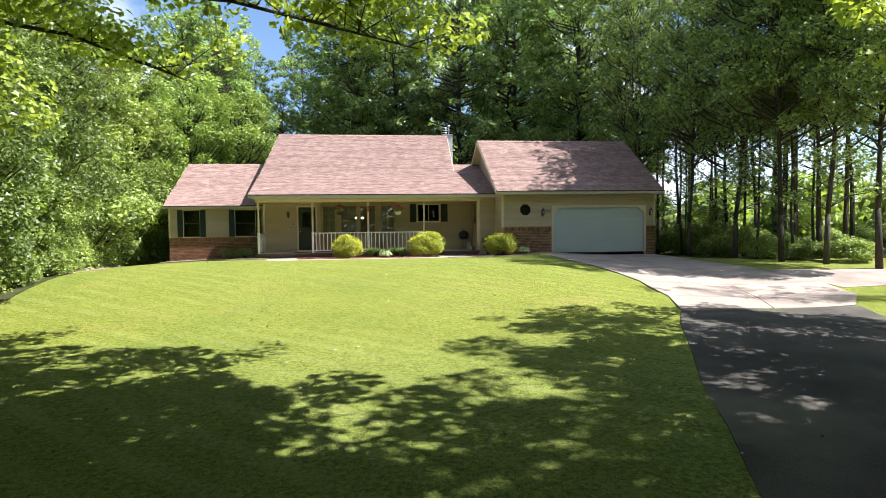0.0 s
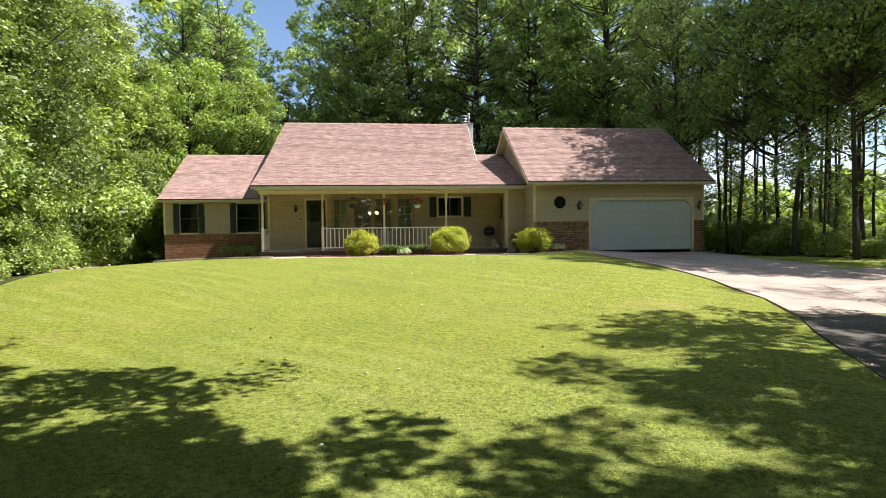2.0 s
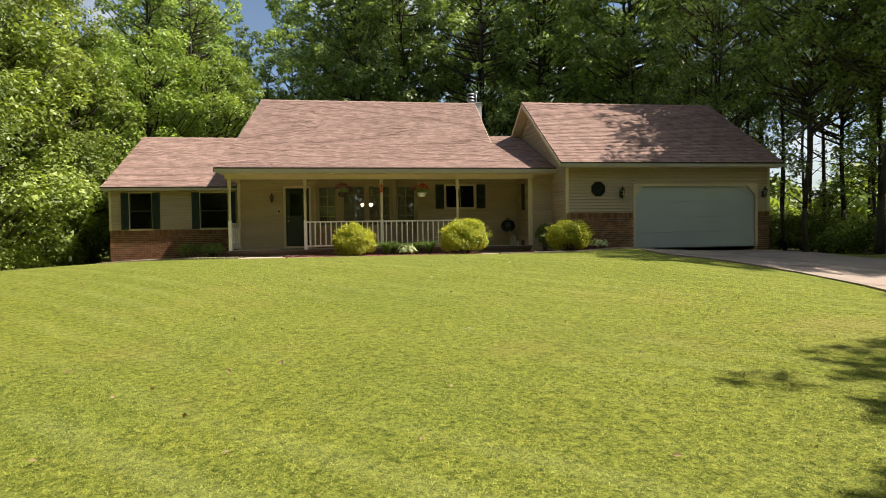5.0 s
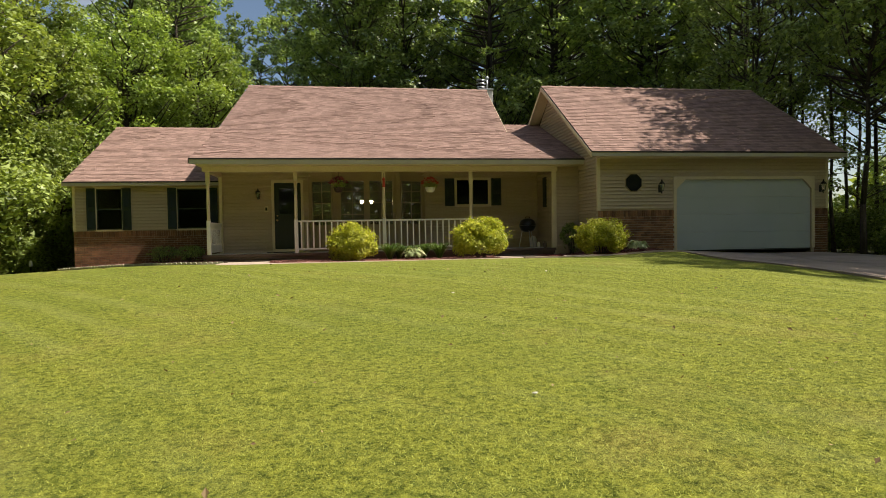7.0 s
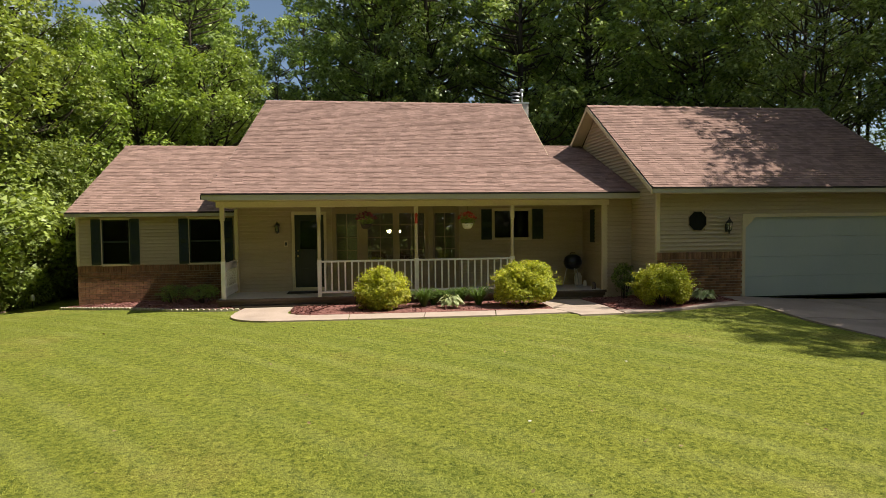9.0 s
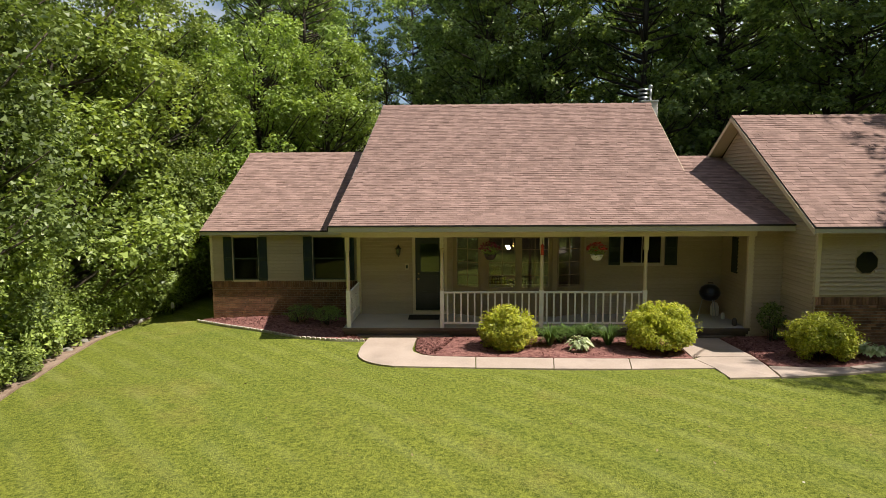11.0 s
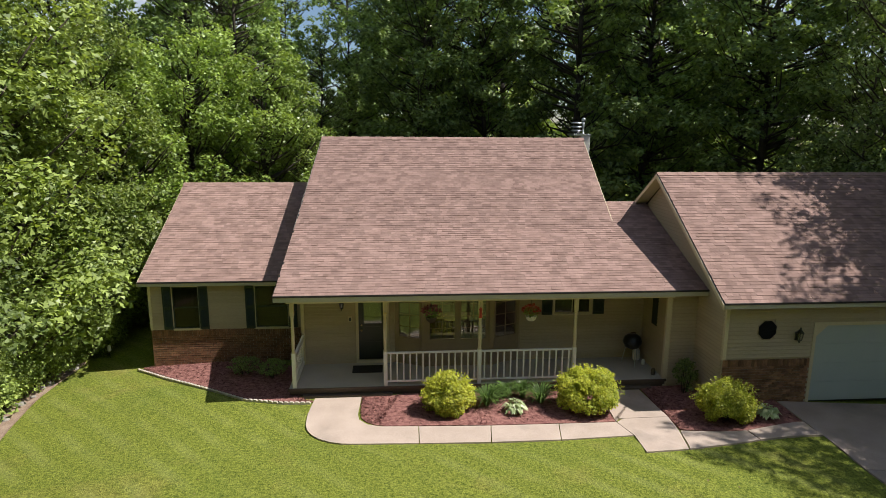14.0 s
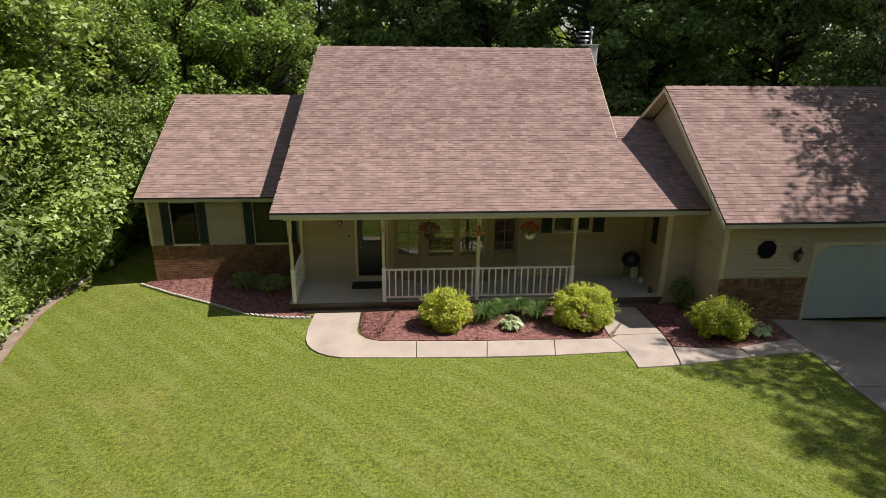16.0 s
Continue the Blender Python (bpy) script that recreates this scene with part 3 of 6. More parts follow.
# right end of the porch: side wall with a narrow dark window, short front wall
side = wall_panel("", "y", 8.06, 0.0, PY, -0.9, 2.75, 0.16)
clapboards(side, "y", 8.06, 0.06, PY - 0.03, 0.0, 2.6, -1)
nw = part("window", boxed(8.01, 8.055, 0.70, 1.05, 1.35, 2.35, bevel=0.01), SHUTTER, house, "narrow dark window in the porch side wall")
short_wall = wall_panel("", "x", 0.0, 8.06 + 0.16, GXL, -0.9, 2.75, 0.16)
clapboards(short_wall, "x", 0.0, 8.11, GXL - 0.02, -0.3, 2.65, -1)
part("corner_trim", boxed(8.01, 8.13, -0.03, 0.05, -0.3, 2.55), TRIM, house)

# garage
DG0, DG1, DGZ0, DGZ1 = 11.43, 16.06, -0.13, 2.05
oct_c = (10.03, 1.96)
g_holes = [(DG0, DG1, -0.9, DGZ1)]
gar_front = wall_panel("brick base and beige siding around the garage door", "x", GYF, GXL, GXR, -0.9, 2.80, 0.18, g_holes)
clapboards(gar_front, "x", GYF, GXL + 0.07, GXR - 0.07, 1.17, 2.74, -1, [(DG0 - 0.08, DG1 + 0.08, 0, DGZ1 + 0.09), (oct_c[0] - 0.22, oct_c[0] + 0.22, oct_c[1] - 0.22, oct_c[1] + 0.22)])
GRY, GRZ = 2.56, 5.81
g_top = [(GYF, 2.80), (2 * GRY - GYF, 2.80), (GRY, GRZ - 0.14)]
g_side = wall_panel("beige lap siding gable wall", "y", GXL, GYF + 0.18, 2 * GRY - GYF, -0.9, 2.80, 0.18, (), SIDING, g_top)
slope_g = (GRY - GYF) / (GRZ - 0.14 - 2.80)
clapboards(g_side, "y", GXL, GYF + 0.05, 2 * GRY - GYF, -0.25, GRZ - 0.25, -1, (), 0.108,
           lambda z: (GYF + 0.05, 2 * GRY - GYF) if z < 2.80 else (GYF + (z - 2.80) * slope_g, 2 * GRY - GYF - (z - 2.80) * slope_g))
wall_panel("", "y", GXR, GYF + 0.18, 2 * GRY - GYF, -0.9, 2.80, -0.18, (), SIDING, g_top)
wall_panel("", "x", 2 * GRY - GYF, GXL, GXR, -0.9, 2.80, 0.18)
part("corner_trim", boxed(GXL - 0.028, GXL + 0.07, GYF - 0.028, GYF + 0.08, 1.13, 2.76), TRIM, house)
part("corner_trim", boxed(GXR - 0.07, GXR + 0.028, GYF - 0.028, GYF + 0.08, 1.13, 2.76), TRIM, house)
# octagonal window
ow = empty("window", oct_c[0], GYF, oct_c[1])
ow.parent = house
ow["label"] = "small dark octagonal window with tan surround"
bm = bmesh.new()
ring = lambda r, y: [bm.verts.new((r * math.cos(math.pi / 8 + i * math.pi / 4), y, r * math.sin(math.pi / 8 + i * math.pi / 4))) for i in range(8)]
r0, r1, r2 = ring(0.295, -0.044), ring(0.27, -0.056), ring(0.27, -0.02)
for i in range(8):
    j = (i + 1) % 8
    bm.faces.new((r0[i], r0[j], r1[j], r1[i]))
    bm.faces.new((r1[i], r1[j], r2[j], r2[i]))
bmesh.ops.recalc_face_normals(bm, faces=bm.faces)
part("frame", bm, TAN, ow)
bm = bmesh.new()
prism(bm, [(0.27 * math.cos(math.pi / 8 + i * math.pi / 4), -0.050, 0.27 * math.sin(math.pi / 8 + i * math.pi / 4)) for i in range(8)], (0, 0.012, 0))
part("pane", bm, DARKGLASS, ow, "dark glazing")
# garage door of four ribbed sections with clipped upper corners
gd = empty("garage_door", DG0, GYF + 0.04, DGZ0)
gd.parent = house
gd["label"] = "wide closed pale grey sectional garage door"
gw, gh = DG1 - DG0, DGZ1 - DGZ0
for k in range(4):
    bm = bmesh.new()
    z0, z1 = gh * k / 4 + 0.0015, gh * (k + 1) / 4 - 0.0015
    box(bm, 0, gw, 0, 0.04, z0, z1, bevel=0.004)
    for i in range(8):
        a = gw * i / 8 + 0.07
        box(bm, a, a + gw / 8 - 0.14, -0.0016, 0.0, z0 + 0.09, z1 - 0.09, bevel=0.0007)
    part("section", bm, DOORPAINT, gd)
part("weather_strip", boxed(0, gw, 0.0, 0.04, -0.035, 0.0), BLACK, gd)
bm = bmesh.new()
for s in (0, 1):
    e = -0.09 if s == 0 else gw
    box(bm, e, e + 0.09, -0.085, 0.0, 0.0, gh + 0.09)
box(bm, 0, gw, -0.085, 0.0, gh, gh + 0.09)
c = 0.30
prism(bm, [(0, -0.080, gh), (c, -0.080, gh), (0, -0.080, gh - c)], (0, 0.075, 0))
prism(bm, [(gw, -0.080, gh), (gw, -0.080, gh - c), (gw - c, -0.080, gh)], (0, 0.075, 0))
part("door_frame", bm, TRIM, gd)


# ---- roof ----
def slope(label, el, er, tl, tr, thick=0.10, shingles=True, near=False):
    """One roof plane: el, er are eave corners, tl, tr the upper corners. Shingles lie in courses with uneven tabs."""
    el, er, tl, tr = (Vector(p) for p in (el, er, tl, tr))
    nrm = (er - el).cross(tl - el).normalized()
    bm = bmesh.new()
    a = [bm.verts.new(p) for p in (el, er, tr, tl)]
    b = [bm.verts.new(p - nrm * thick) for p in (el, er, tr, tl)]
    bm.faces.new(a)
    bm.faces.new(b[::-1])
    for i in range(4):
        j = (i + 1) % 4
        bm.faces.new((a[j], a[i], b[i], b[j]))
    bmesh.ops.recalc_face_normals(bm, faces=bm.faces)
    roof = part("roof", bm, ROOFDARK, house, label)
    if not shingles:
        return roof
    rise = (tl - el).length
    rng = random.Random(len(bpy.data.objects))
    rows_ = int(rise / 0.122)
    for k in range(rows_):
        pieces.append((roof, el, er, tl, tr, nrm, k, rows_, rng.random(), near and k < 9))
    return roof


MLK, MRK, MLR, MRR = -2.90, 7.25, -2.50, 7.56      # gable edges of the main roof at the kink and at the ridge
slope("brown shingle porch roof", (-3.0, EAVE_Y, EAVE_Z), (GXL - 0.03, EAVE_Y, EAVE_Z), (MLK, KINK_Y, KINK_Z), (GXL - 0.03, KINK_Y, KINK_Z), 0.09, near=True)
slope("brown shingle main roof", (MLK, KINK_Y, KINK_Z), (MRK, KINK_Y, KINK_Z), (MLR, RIDGE_Y, RIDGE_Z), (MRR, RIDGE_Y, RIDGE_Z), 0.14)
slope("", (MRR, 2 * RIDGE_Y - PY + 0.5, 3.3), (MLR, 2 * RIDGE_Y - PY + 0.5, 3.3), (MRR, RIDGE_Y, RIDGE_Z), (MLR, RIDGE_Y, RIDGE_Z), 0.14, False)
LOWY = 4.2
LOWZ = KINK_Z + (LOWY - KINK_Y) * (KINK_Z - EAVE_Z) / (KINK_Y - EAVE_Y)
slope("low brown shingle link roof", (MRK, KINK_Y, KINK_Z), (GXL - 0.03, KINK_Y, KINK_Z), (MRK, LOWY, LOWZ), (GXL - 0.03, LOWY, LOWZ), 0.09)
slope("", (GXL - 0.03, 9.0, 2.75), (6.9, 9.0, 2.75), (GXL - 0.03, LOWY, LOWZ), (6.9, LOWY, LOWZ), 0.09, False)
WEX, WEY, WEZ = -7.74, 2.66, 2.42      # wing eave
GEX, GER, GEY, GEZ = 8.52, 16.88, -2.0, 2.84      # garage eave
slope("brown shingle wing roof", (WEX, WEY, WEZ), (ML, WEY, WEZ), (WEX, WRY, WRZ), (ML, WRY, WRZ), 0.10)
slope("", (ML, 2 * WRY - WEY, WEZ), (WEX, 2 * WRY - WEY, WEZ), (ML, WRY, WRZ), (WEX, WRY, WRZ), 0.10, False)
slope("brown shingle garage roof", (GEX, GEY, GEZ), (GER, GEY, GEZ), (GEX, GRY, GRZ), (GER, GRY, GRZ), 0.10)
slope("", (GER, 2 * GRY - GEY, GEZ), (GEX, 2 * GRY - GEY, GEZ), (GER, GRY, GRZ), (GEX, GRY, GRZ), 0.10, False)
# ridge caps
for x0, x1, y, z in ((MLR - 0.02, MRR + 0.02, RIDGE_Y, RIDGE_Z), (WEX - 0.02, ML, WRY, WRZ), (GEX - 0.02, GER + 0.02, GRY, GRZ)):
    x = x0
    k = 0
    while x < x1 - 0.05:
        e = min(x + 0.22, x1)
        bm = bmesh.new()
        h = 0.014 + 0.008 * (k % 2)
        prism(bm, [(x, y - 0.15, z - 0.085 + h), (x, y, z + h + 0.008), (x, y + 0.15, z - 0.085 + h), (x, y + 0.15, z - 0.11), (x, y, z - 0.02), (x, y - 0.15, z - 0.11)], (e - x + 0.015, 0, 0))
        part("ridge_cap", bm, SHINGLE, house)
        x, k = e, k + 1
# fascia boards, soffits and rakes
def fascia(x0, x1, y, z, h=0.15):
    part("fascia", boxed(x0, x1, y - 0.022, y + 0.006, z - h - 0.012, z - 0.018), FASCIA, house, "pale aluminium fascia board")
    part("drip_edge", boxed(x0 - 0.005, x1 + 0.005, y - 0.045, y + 0.01, z - 0.034, z + 0.010), ROOFDARK, house)
fascia(-3.0, GXL - 0.04, EAVE_Y, EAVE_Z)
fascia(WEX, ML - 0.08, WEY, WEZ, 0.12)
fascia(GEX, GER, GEY, GEZ, 0.13)
part("soffit", boxed(WEX + 0.02, -2.64, WEY + 0.01, WY, 2.29, 2.31), TRIM, house)
part("soffit", boxed(GXL - 0.02, GER - 0.02, GEY + 0.015, GYF, 2.69, 2.71), TRIM, house)
part("porch_ceiling", boxed(-2.86, GXL - 0.02, -0.50, PY, 2.62, 2.645), TRIM, house, "cream boarded porch ceiling")
part("beam", boxed(-2.76, 8.15, -0.09, 0.09, 2.46, 2.618, bevel=0.008), TRIM, house, "cream porch beam")
part("beam", boxed(-2.71, -2.56, 0.09, PY + 0.70, 2.46, 2.618, bevel=0.008), TRIM, house)
def rake(x, y0, z0, y1, z1, h=0.17, t=0.035, mat=TRIM, x1=None):
    bm = bmesh.new()
    x1 = x if x1 is None else x1
    prism(bm, [(x, y0, z0 - 0.035), (x1, y1, z1 - 0.035), (x1, y1, z1 - h), (x, y0, z0 - h)], (t, 0, 0))
    part("rake_board", bm, mat, house)
rake(GEX - 0.03, GEY, GEZ, GRY, GRZ)
rake(GEX - 0.03, 2 * GRY - GEY, GEZ, GRY, GRZ)
rake(GER, GEY, GEZ, GRY, GRZ)
rake(MLK - 0.03, KINK_Y, KINK_Z, RIDGE_Y, RIDGE_Z, 0.2, 0.035, FASCIA, MLR - 0.03)
rake(MRK, KINK_Y, KINK_Z, RIDGE_Y, RIDGE_Z, 0.2, 0.035, TRIM, MRR)
rake(-3.03, EAVE_Y, EAVE_Z, KINK_Y, KINK_Z, 0.15, 0.035, ROOFDARK, MLK - 0.03)
rake(WEX - 0.035, WEY, WEZ, WRY, WRZ, 0.15)
# underside of the garage gable overhang
bm = bmesh.new()
for y_ in (GEY + 0.06, 2 * GRY - GEY - 0.06):
    prism(bm, [(GEX + 0.01, y_, GEZ - 0.08), (GEX + 0.01, GRY, GRZ - 0.13), (GEX + 0.01, GRY, GRZ - 0.15), (GEX + 0.01, y_, GEZ - 0.10)], (GXL - GEX - 0.01, 0, 0))
part("soffit", bm, TRIM, house)

# chimney chase with metal flue cap
chim = empty("chimney", 7.80, RIDGE_Y + 0.85, 0)
chim.parent = house
chim["label"] = "siding-clad chimney chase with steel flue cap"
part("chase", boxed(-0.17, 0.19, -0.45, 0.45, 2.5, RIDGE_Z + 0.10, bevel=0.01), WHITE, chim, "pale chase with boarded sides")
part("chase_cap", boxed(-0.48, 0.22, -0.48, 0.48, RIDGE_Z + 0.10, RIDGE_Z + 0.17, bevel=0.006), STEEL, chim, "flat galvanised chase cover")
bm = bmesh.new()
lathe(bm, [(0.13, RIDGE_Z + 0.17), (0.13, RIDGE_Z + 0.60)], -0.28, -0.12, 18)
part("flue", bm, BLACK, chim, "dark flue core", True)
for k in range(3):
    bm = bmesh.new()
    z = RIDGE_Z + 0.27 + 0.15 * k
    lathe(bm, [(0.145, z), (0.20 + 0.012 * k, z + 0.015), (0.205 + 0.012 * k, z + 0.045), (0.15, z + 0.065)], -0.28, -0.12, 18)
    part("flue_ring", bm, STEEL, chim, "bright steel louvre ring", True)
bm = bmesh.new()
rod(bm, (0.02, -0.05, RIDGE_Z + 0.17), (0.02, -0.05, RIDGE_Z + 0.70), 0.042, None, 12)
lathe(bm, [(0.05, RIDGE_Z + 0.66), (0.085, RIDGE_Z + 0.70), (0.085, RIDGE_Z + 0.77), (0.03, RIDGE_Z + 0.81)], 0.02, -0.05, 14)
part("vent_pipe", bm, STEEL, chim, "slim steel vent pipe with a round cap", True)

# ---- porch ----
porch = empty("porch")
tagged(porch, "grey porch floor with step along the house front", "porch", kind="structure")
part("nosing", boxed(-2.80, 8.08, -0.095, -0.066, -0.07, 0.005, bevel=0.006), STEPWOOD, porch, "brown painted deck edge")
part("deck", boxed(-2.78, 8.06, -0.07, PY, -0.04, 0.0, bevel=0.012), DECK, porch)
part("rim_board", boxed(-2.76, 8.05, -0.055, -0.022, -0.165, -0.041), STEPWOOD, porch, "brown rim board below the porch floor")
part("skirt", boxed(-2.74, 8.06, -0.02, PY, -0.9, -0.165), STEPWOOD, porch, "dark skirt below the porch floor")
part("step", boxed(-2.4, 0.1, -0.20, -0.03, -0.60, -0.18, bevel=0.01), STEPWOOD, porch, "brown timber step")
part("step", boxed(5.7, 7.6, -0.22, -0.03, -0.60, -0.18, bevel=0.01), STEPWOOD, porch, "brown timber step")


def post(x, y=0.0):
    p = empty("post", x, y, 0)
    p.parent = porch
    p["label"] = "turned cream porch post"
    bm = boxed(-0.055, 0.055, -0.055, 0.055, 0.0, 1.02, bevel=0.006)
    part("base", bm, WHITE, p)
    bm = bmesh.new()
    lathe(bm, [(0.05, 1.02), (0.056, 1.05), (0.042, 1.09), (0.048, 1.14), (0.050, 1.5), (0.042, 2.02), (0.052, 2.06), (0.044, 2.10)], sides=12)
    part("shaft", bm, TRIM, p, "", True)
    part("cap", boxed(-0.055, 0.055, -0.055, 0.055, 2.10, 2.46, bevel=0.006), TRIM, p)


POSTS = (-2.62, -0.09, 2.57, 5.31)
for x in POSTS:
    post(x)
part("pilaster", boxed(ML - 0.05, ML + 0.05, PY - 0.10, PY - 0.025, 0.0, 2.46, bevel=0.005), TRIM, porch)
part("pilaster", boxed(7.96, 8.055, -0.05, 0.05, 0.0, 2.46, bevel=0.005), TRIM, porch)


def railing(x0, x1):
    r = empty("railing", x0, 0, 0)
    r.parent = porch
    r["label"] = "white painted porch railing"
    w = x1 - x0
    part("top_rail", boxed(0, w, -0.035, 0.035, 0.94, 0.99, bevel=0.008), WHITE, r)
    part("bottom_rail", boxed(0, w, -0.025, 0.025, 0.10, 0.15, bevel=0.006), WHITE, r)
    n = round(w / 0.185)
    src = None
    for i in range(n):
        x = w * (i + 0.5) / n
        if src is None:
            bm = bmesh.new()
            box(bm, -0.02, 0.02, -0.018, 0.018, 0.15, 0.94)
            src = part("baluster", bm, WHITE, r)
            src.location.x = x
        else:
            o = new("baluster", src.data)
            o.parent = r
            o.location.x = x


railing(-0.035, 2.515)
railing(2.625, 5.255)
# side railing with a white panel pierced by slots
sr = empty("railing", ML, 0.055, 0)
sr.parent = porch
sr["label"] = "white side railing with slotted panel"
part("top_rail", boxed(-0.035, 0.035, 0, PY - 0.16, 0.92, 0.97, bevel=0.008), WHITE, sr)
part("bottom_rail", boxed(-0.025, 0.025, 0, PY - 0.16, 0.06, 0.15, bevel=0.006), WHITE, sr)
for i in range(12):
    y = (PY - 0.16) * (i + 0.5) / 12
    bm = bmesh.new()
    prism(bm, [(-0.005, y - 0.074, 0.15), (-0.005, y + 0.074, 0.15), (-0.005, y + 0.074, 0.24), (-0.005, y + 0.022, 0.34), (-0.005, y + 0.022, 0.74), (-0.005, y + 0.074, 0.82),
               (-0.005, y + 0.074, 0.92), (-0.005, y - 0.074, 0.92), (-0.005, y - 0.074, 0.82), (-0.005, y - 0.022, 0.74), (-0.005, y - 0.022, 0.34), (-0.005, y - 0.074, 0.24)], (0.009, 0, 0))
    part("slat", bm, WHITE, sr)

# front door
fd = empty("door", DX0, PY + 0.04, DZ0)
fd.parent = house
fd["label"] = "closed dark front door with a glazed upper panel in cream trim"
dw, dh = DX1 - DX0, DZ1 - DZ0
bm = bmesh.new()
box(bm, 0, 0.16, 0, 0.05, 0, dh)
box(bm, dw - 0.16, dw, 0, 0.05, 0, dh)
box(bm, 0.16, dw - 0.16, 0, 0.05, 0, 1.15)
box(bm, 0.16, dw - 0.16, 0, 0.05, dh - 0.18, dh)
box(bm, 0.20, dw - 0.20, -0.012, 0.0, 0.16, 0.56)
box(bm, 0.20, dw - 0.20, -0.012, 0.0, 0.66, 1.05)
part("leaf", bm, DARKDOOR, fd)
pn = part("pane", boxed(0.15, dw - 0.15, 0.02, 0.028, 1.14, dh - 0.17), GLASS, fd)
pn.visible_shadow = False
bm = bmesh.new()
for s in (-0.08, dw):
    box(bm, s, s + 0.08, -0.075, -0.002, -0.1, dh + 0.08)
box(bm, 0, dw, -0.075, -0.002, dh, dh + 0.08)
part("door_frame", bm, TRIM, fd)
part("threshold", boxed(-0.08, dw + 0.08, -0.10, 0.05, -0.10, 0.0), TRIM, fd)
bm = bmesh.new()
bmesh.ops.create_uvsphere(bm, u_segments=12, v_segments=8, radius=0.035, matrix=Matrix.Translation((0.09, -0.06, 0.95)))
rod(bm, (0.09, -0.05, 0.95), (0.09, 0.0, 0.95), 0.014)
bmesh.ops.create_uvsphere(bm, u_segments=10, v_segments=6, radius=0.025, matrix=Matrix.Translation((0.09, -0.01, 1.1)))
part("handle", bm, BRASS, fd, "brass knob", True)

# bay window: three faces, standing proud of the wall on a panelled base
bay = empty("bay_window", 0, 0, 0)
bay.parent = house
bay["label"] = "three-sided bay window with muntin bars in cream trim"
BY = PY - 0.42
corners = [(0.18, PY), (1.05, BY), (3.12, BY), (4.05, PY)]
bz0, bz1, wz0, wz1 = 0.0, 2.60, 0.82, 2.34
for (xa, ya), (xb, yb), n_s in ((corners[0], corners[1], 1), (corners[1], corners[2], 2), (corners[2], corners[3], 1)):
    L = math.hypot(xb - xa, yb - ya)
    f = empty("bay_face", xa, ya, 0, math.degrees(math.atan2(yb - ya, xb - xa)))
    f.parent = bay
    bm = bmesh.new()
    m = 0.09 if n_s == 1 else 0.14
    box(bm, 0, L, 0, 0.08, bz0, wz0)
    box(bm, 0, L, 0, 0.08, wz1, bz1)
    box(bm, 0, m, 0, 0.08, wz0, wz1)
    box(bm, L - m, L, 0, 0.08, wz0, wz1)
    w = (L - 2 * m - (n_s - 1) * 0.10) / n_s
    for i in range(n_s - 1):
        box(bm, m + (i + 1) * w + i * 0.10, m + (i + 1) * w + (i + 1) * 0.10, 0, 0.08, wz0, wz1)
    for i in range(n_s):
        x0 = m + i * (w + 0.10)
        for s in (x0, x0 + w - 0.045):
            box(bm, s, s + 0.045, -0.02, 0.05, wz0, wz1)
        box(bm, x0 + 0.045, x0 + w - 0.045, -0.02, 0.05, wz0, wz0 + 0.045)
        box(bm, x0 + 0.045, x0 + w - 0.045, -0.02, 0.05, wz1 - 0.045, wz1)
        for j in range(1, 2):
            box(bm, x0 + w / 2 - 0.009, x0 + w / 2 + 0.009, 0.0, 0.03, wz0 + 0.045, wz1 - 0.045)
        for j in range(1, 4):
            zz = wz0 + (wz1 - wz0) * j / 4
            box(bm, x0 + 0.045, x0 + w - 0.045, 0.003, 0.027, zz - 0.009, zz + 0.009)
    part("bay_frame", bm, TAN, f)
    for i in range(n_s):
        x0 = m + i * (w + 0.10)
        p_ = part("pane", boxed(x0 + 0.02, x0 + w - 0.02, 0.012, 0.018, wz0 + 0.02, wz1 - 0.02), GLASS, f)
        p_.visible_shadow = False
for (x, y) in corners[1:3]:
    part("bay_post", boxed(x - 0.07, x + 0.07, y - 0.05, y + 0.06, 0.0, 2.60), TAN, bay)

# rooms behind the glass
part("room_floor", boxed(ML + 0.2, 7.9, PY + 0.20, 11.4, -0.12, 0.0), WOODCHAIR, house)
part("room_floor", boxed(WX + 0.2, ML, WY + 0.20, 11.4, -0.12, 0.0), WOODCHAIR, house)
part("room_wall", boxed(WX + 0.2, 6.8, 6.4, 6.5, 0.0, 2.6), INSIDE, house)
part("room_wall", boxed(-0.05, 0.05, PY + 0.20, 6.4, 0.0, 2.6), INSIDE, house)
part("room_wall", boxed(4.5, 4.6, PY + 0.20, 6.4, 0.0, 2.6), INSIDE, house)
part("room_ceiling", boxed(ML + 0.2, 6.8, PY + 0.20, 6.4, 2.6, 2.7), INSIDE, house)
part("room_ceiling", boxed(WX + 0.2, ML, WY + 0.20, 6.4, 2.35, 2.40), INSIDE, house)


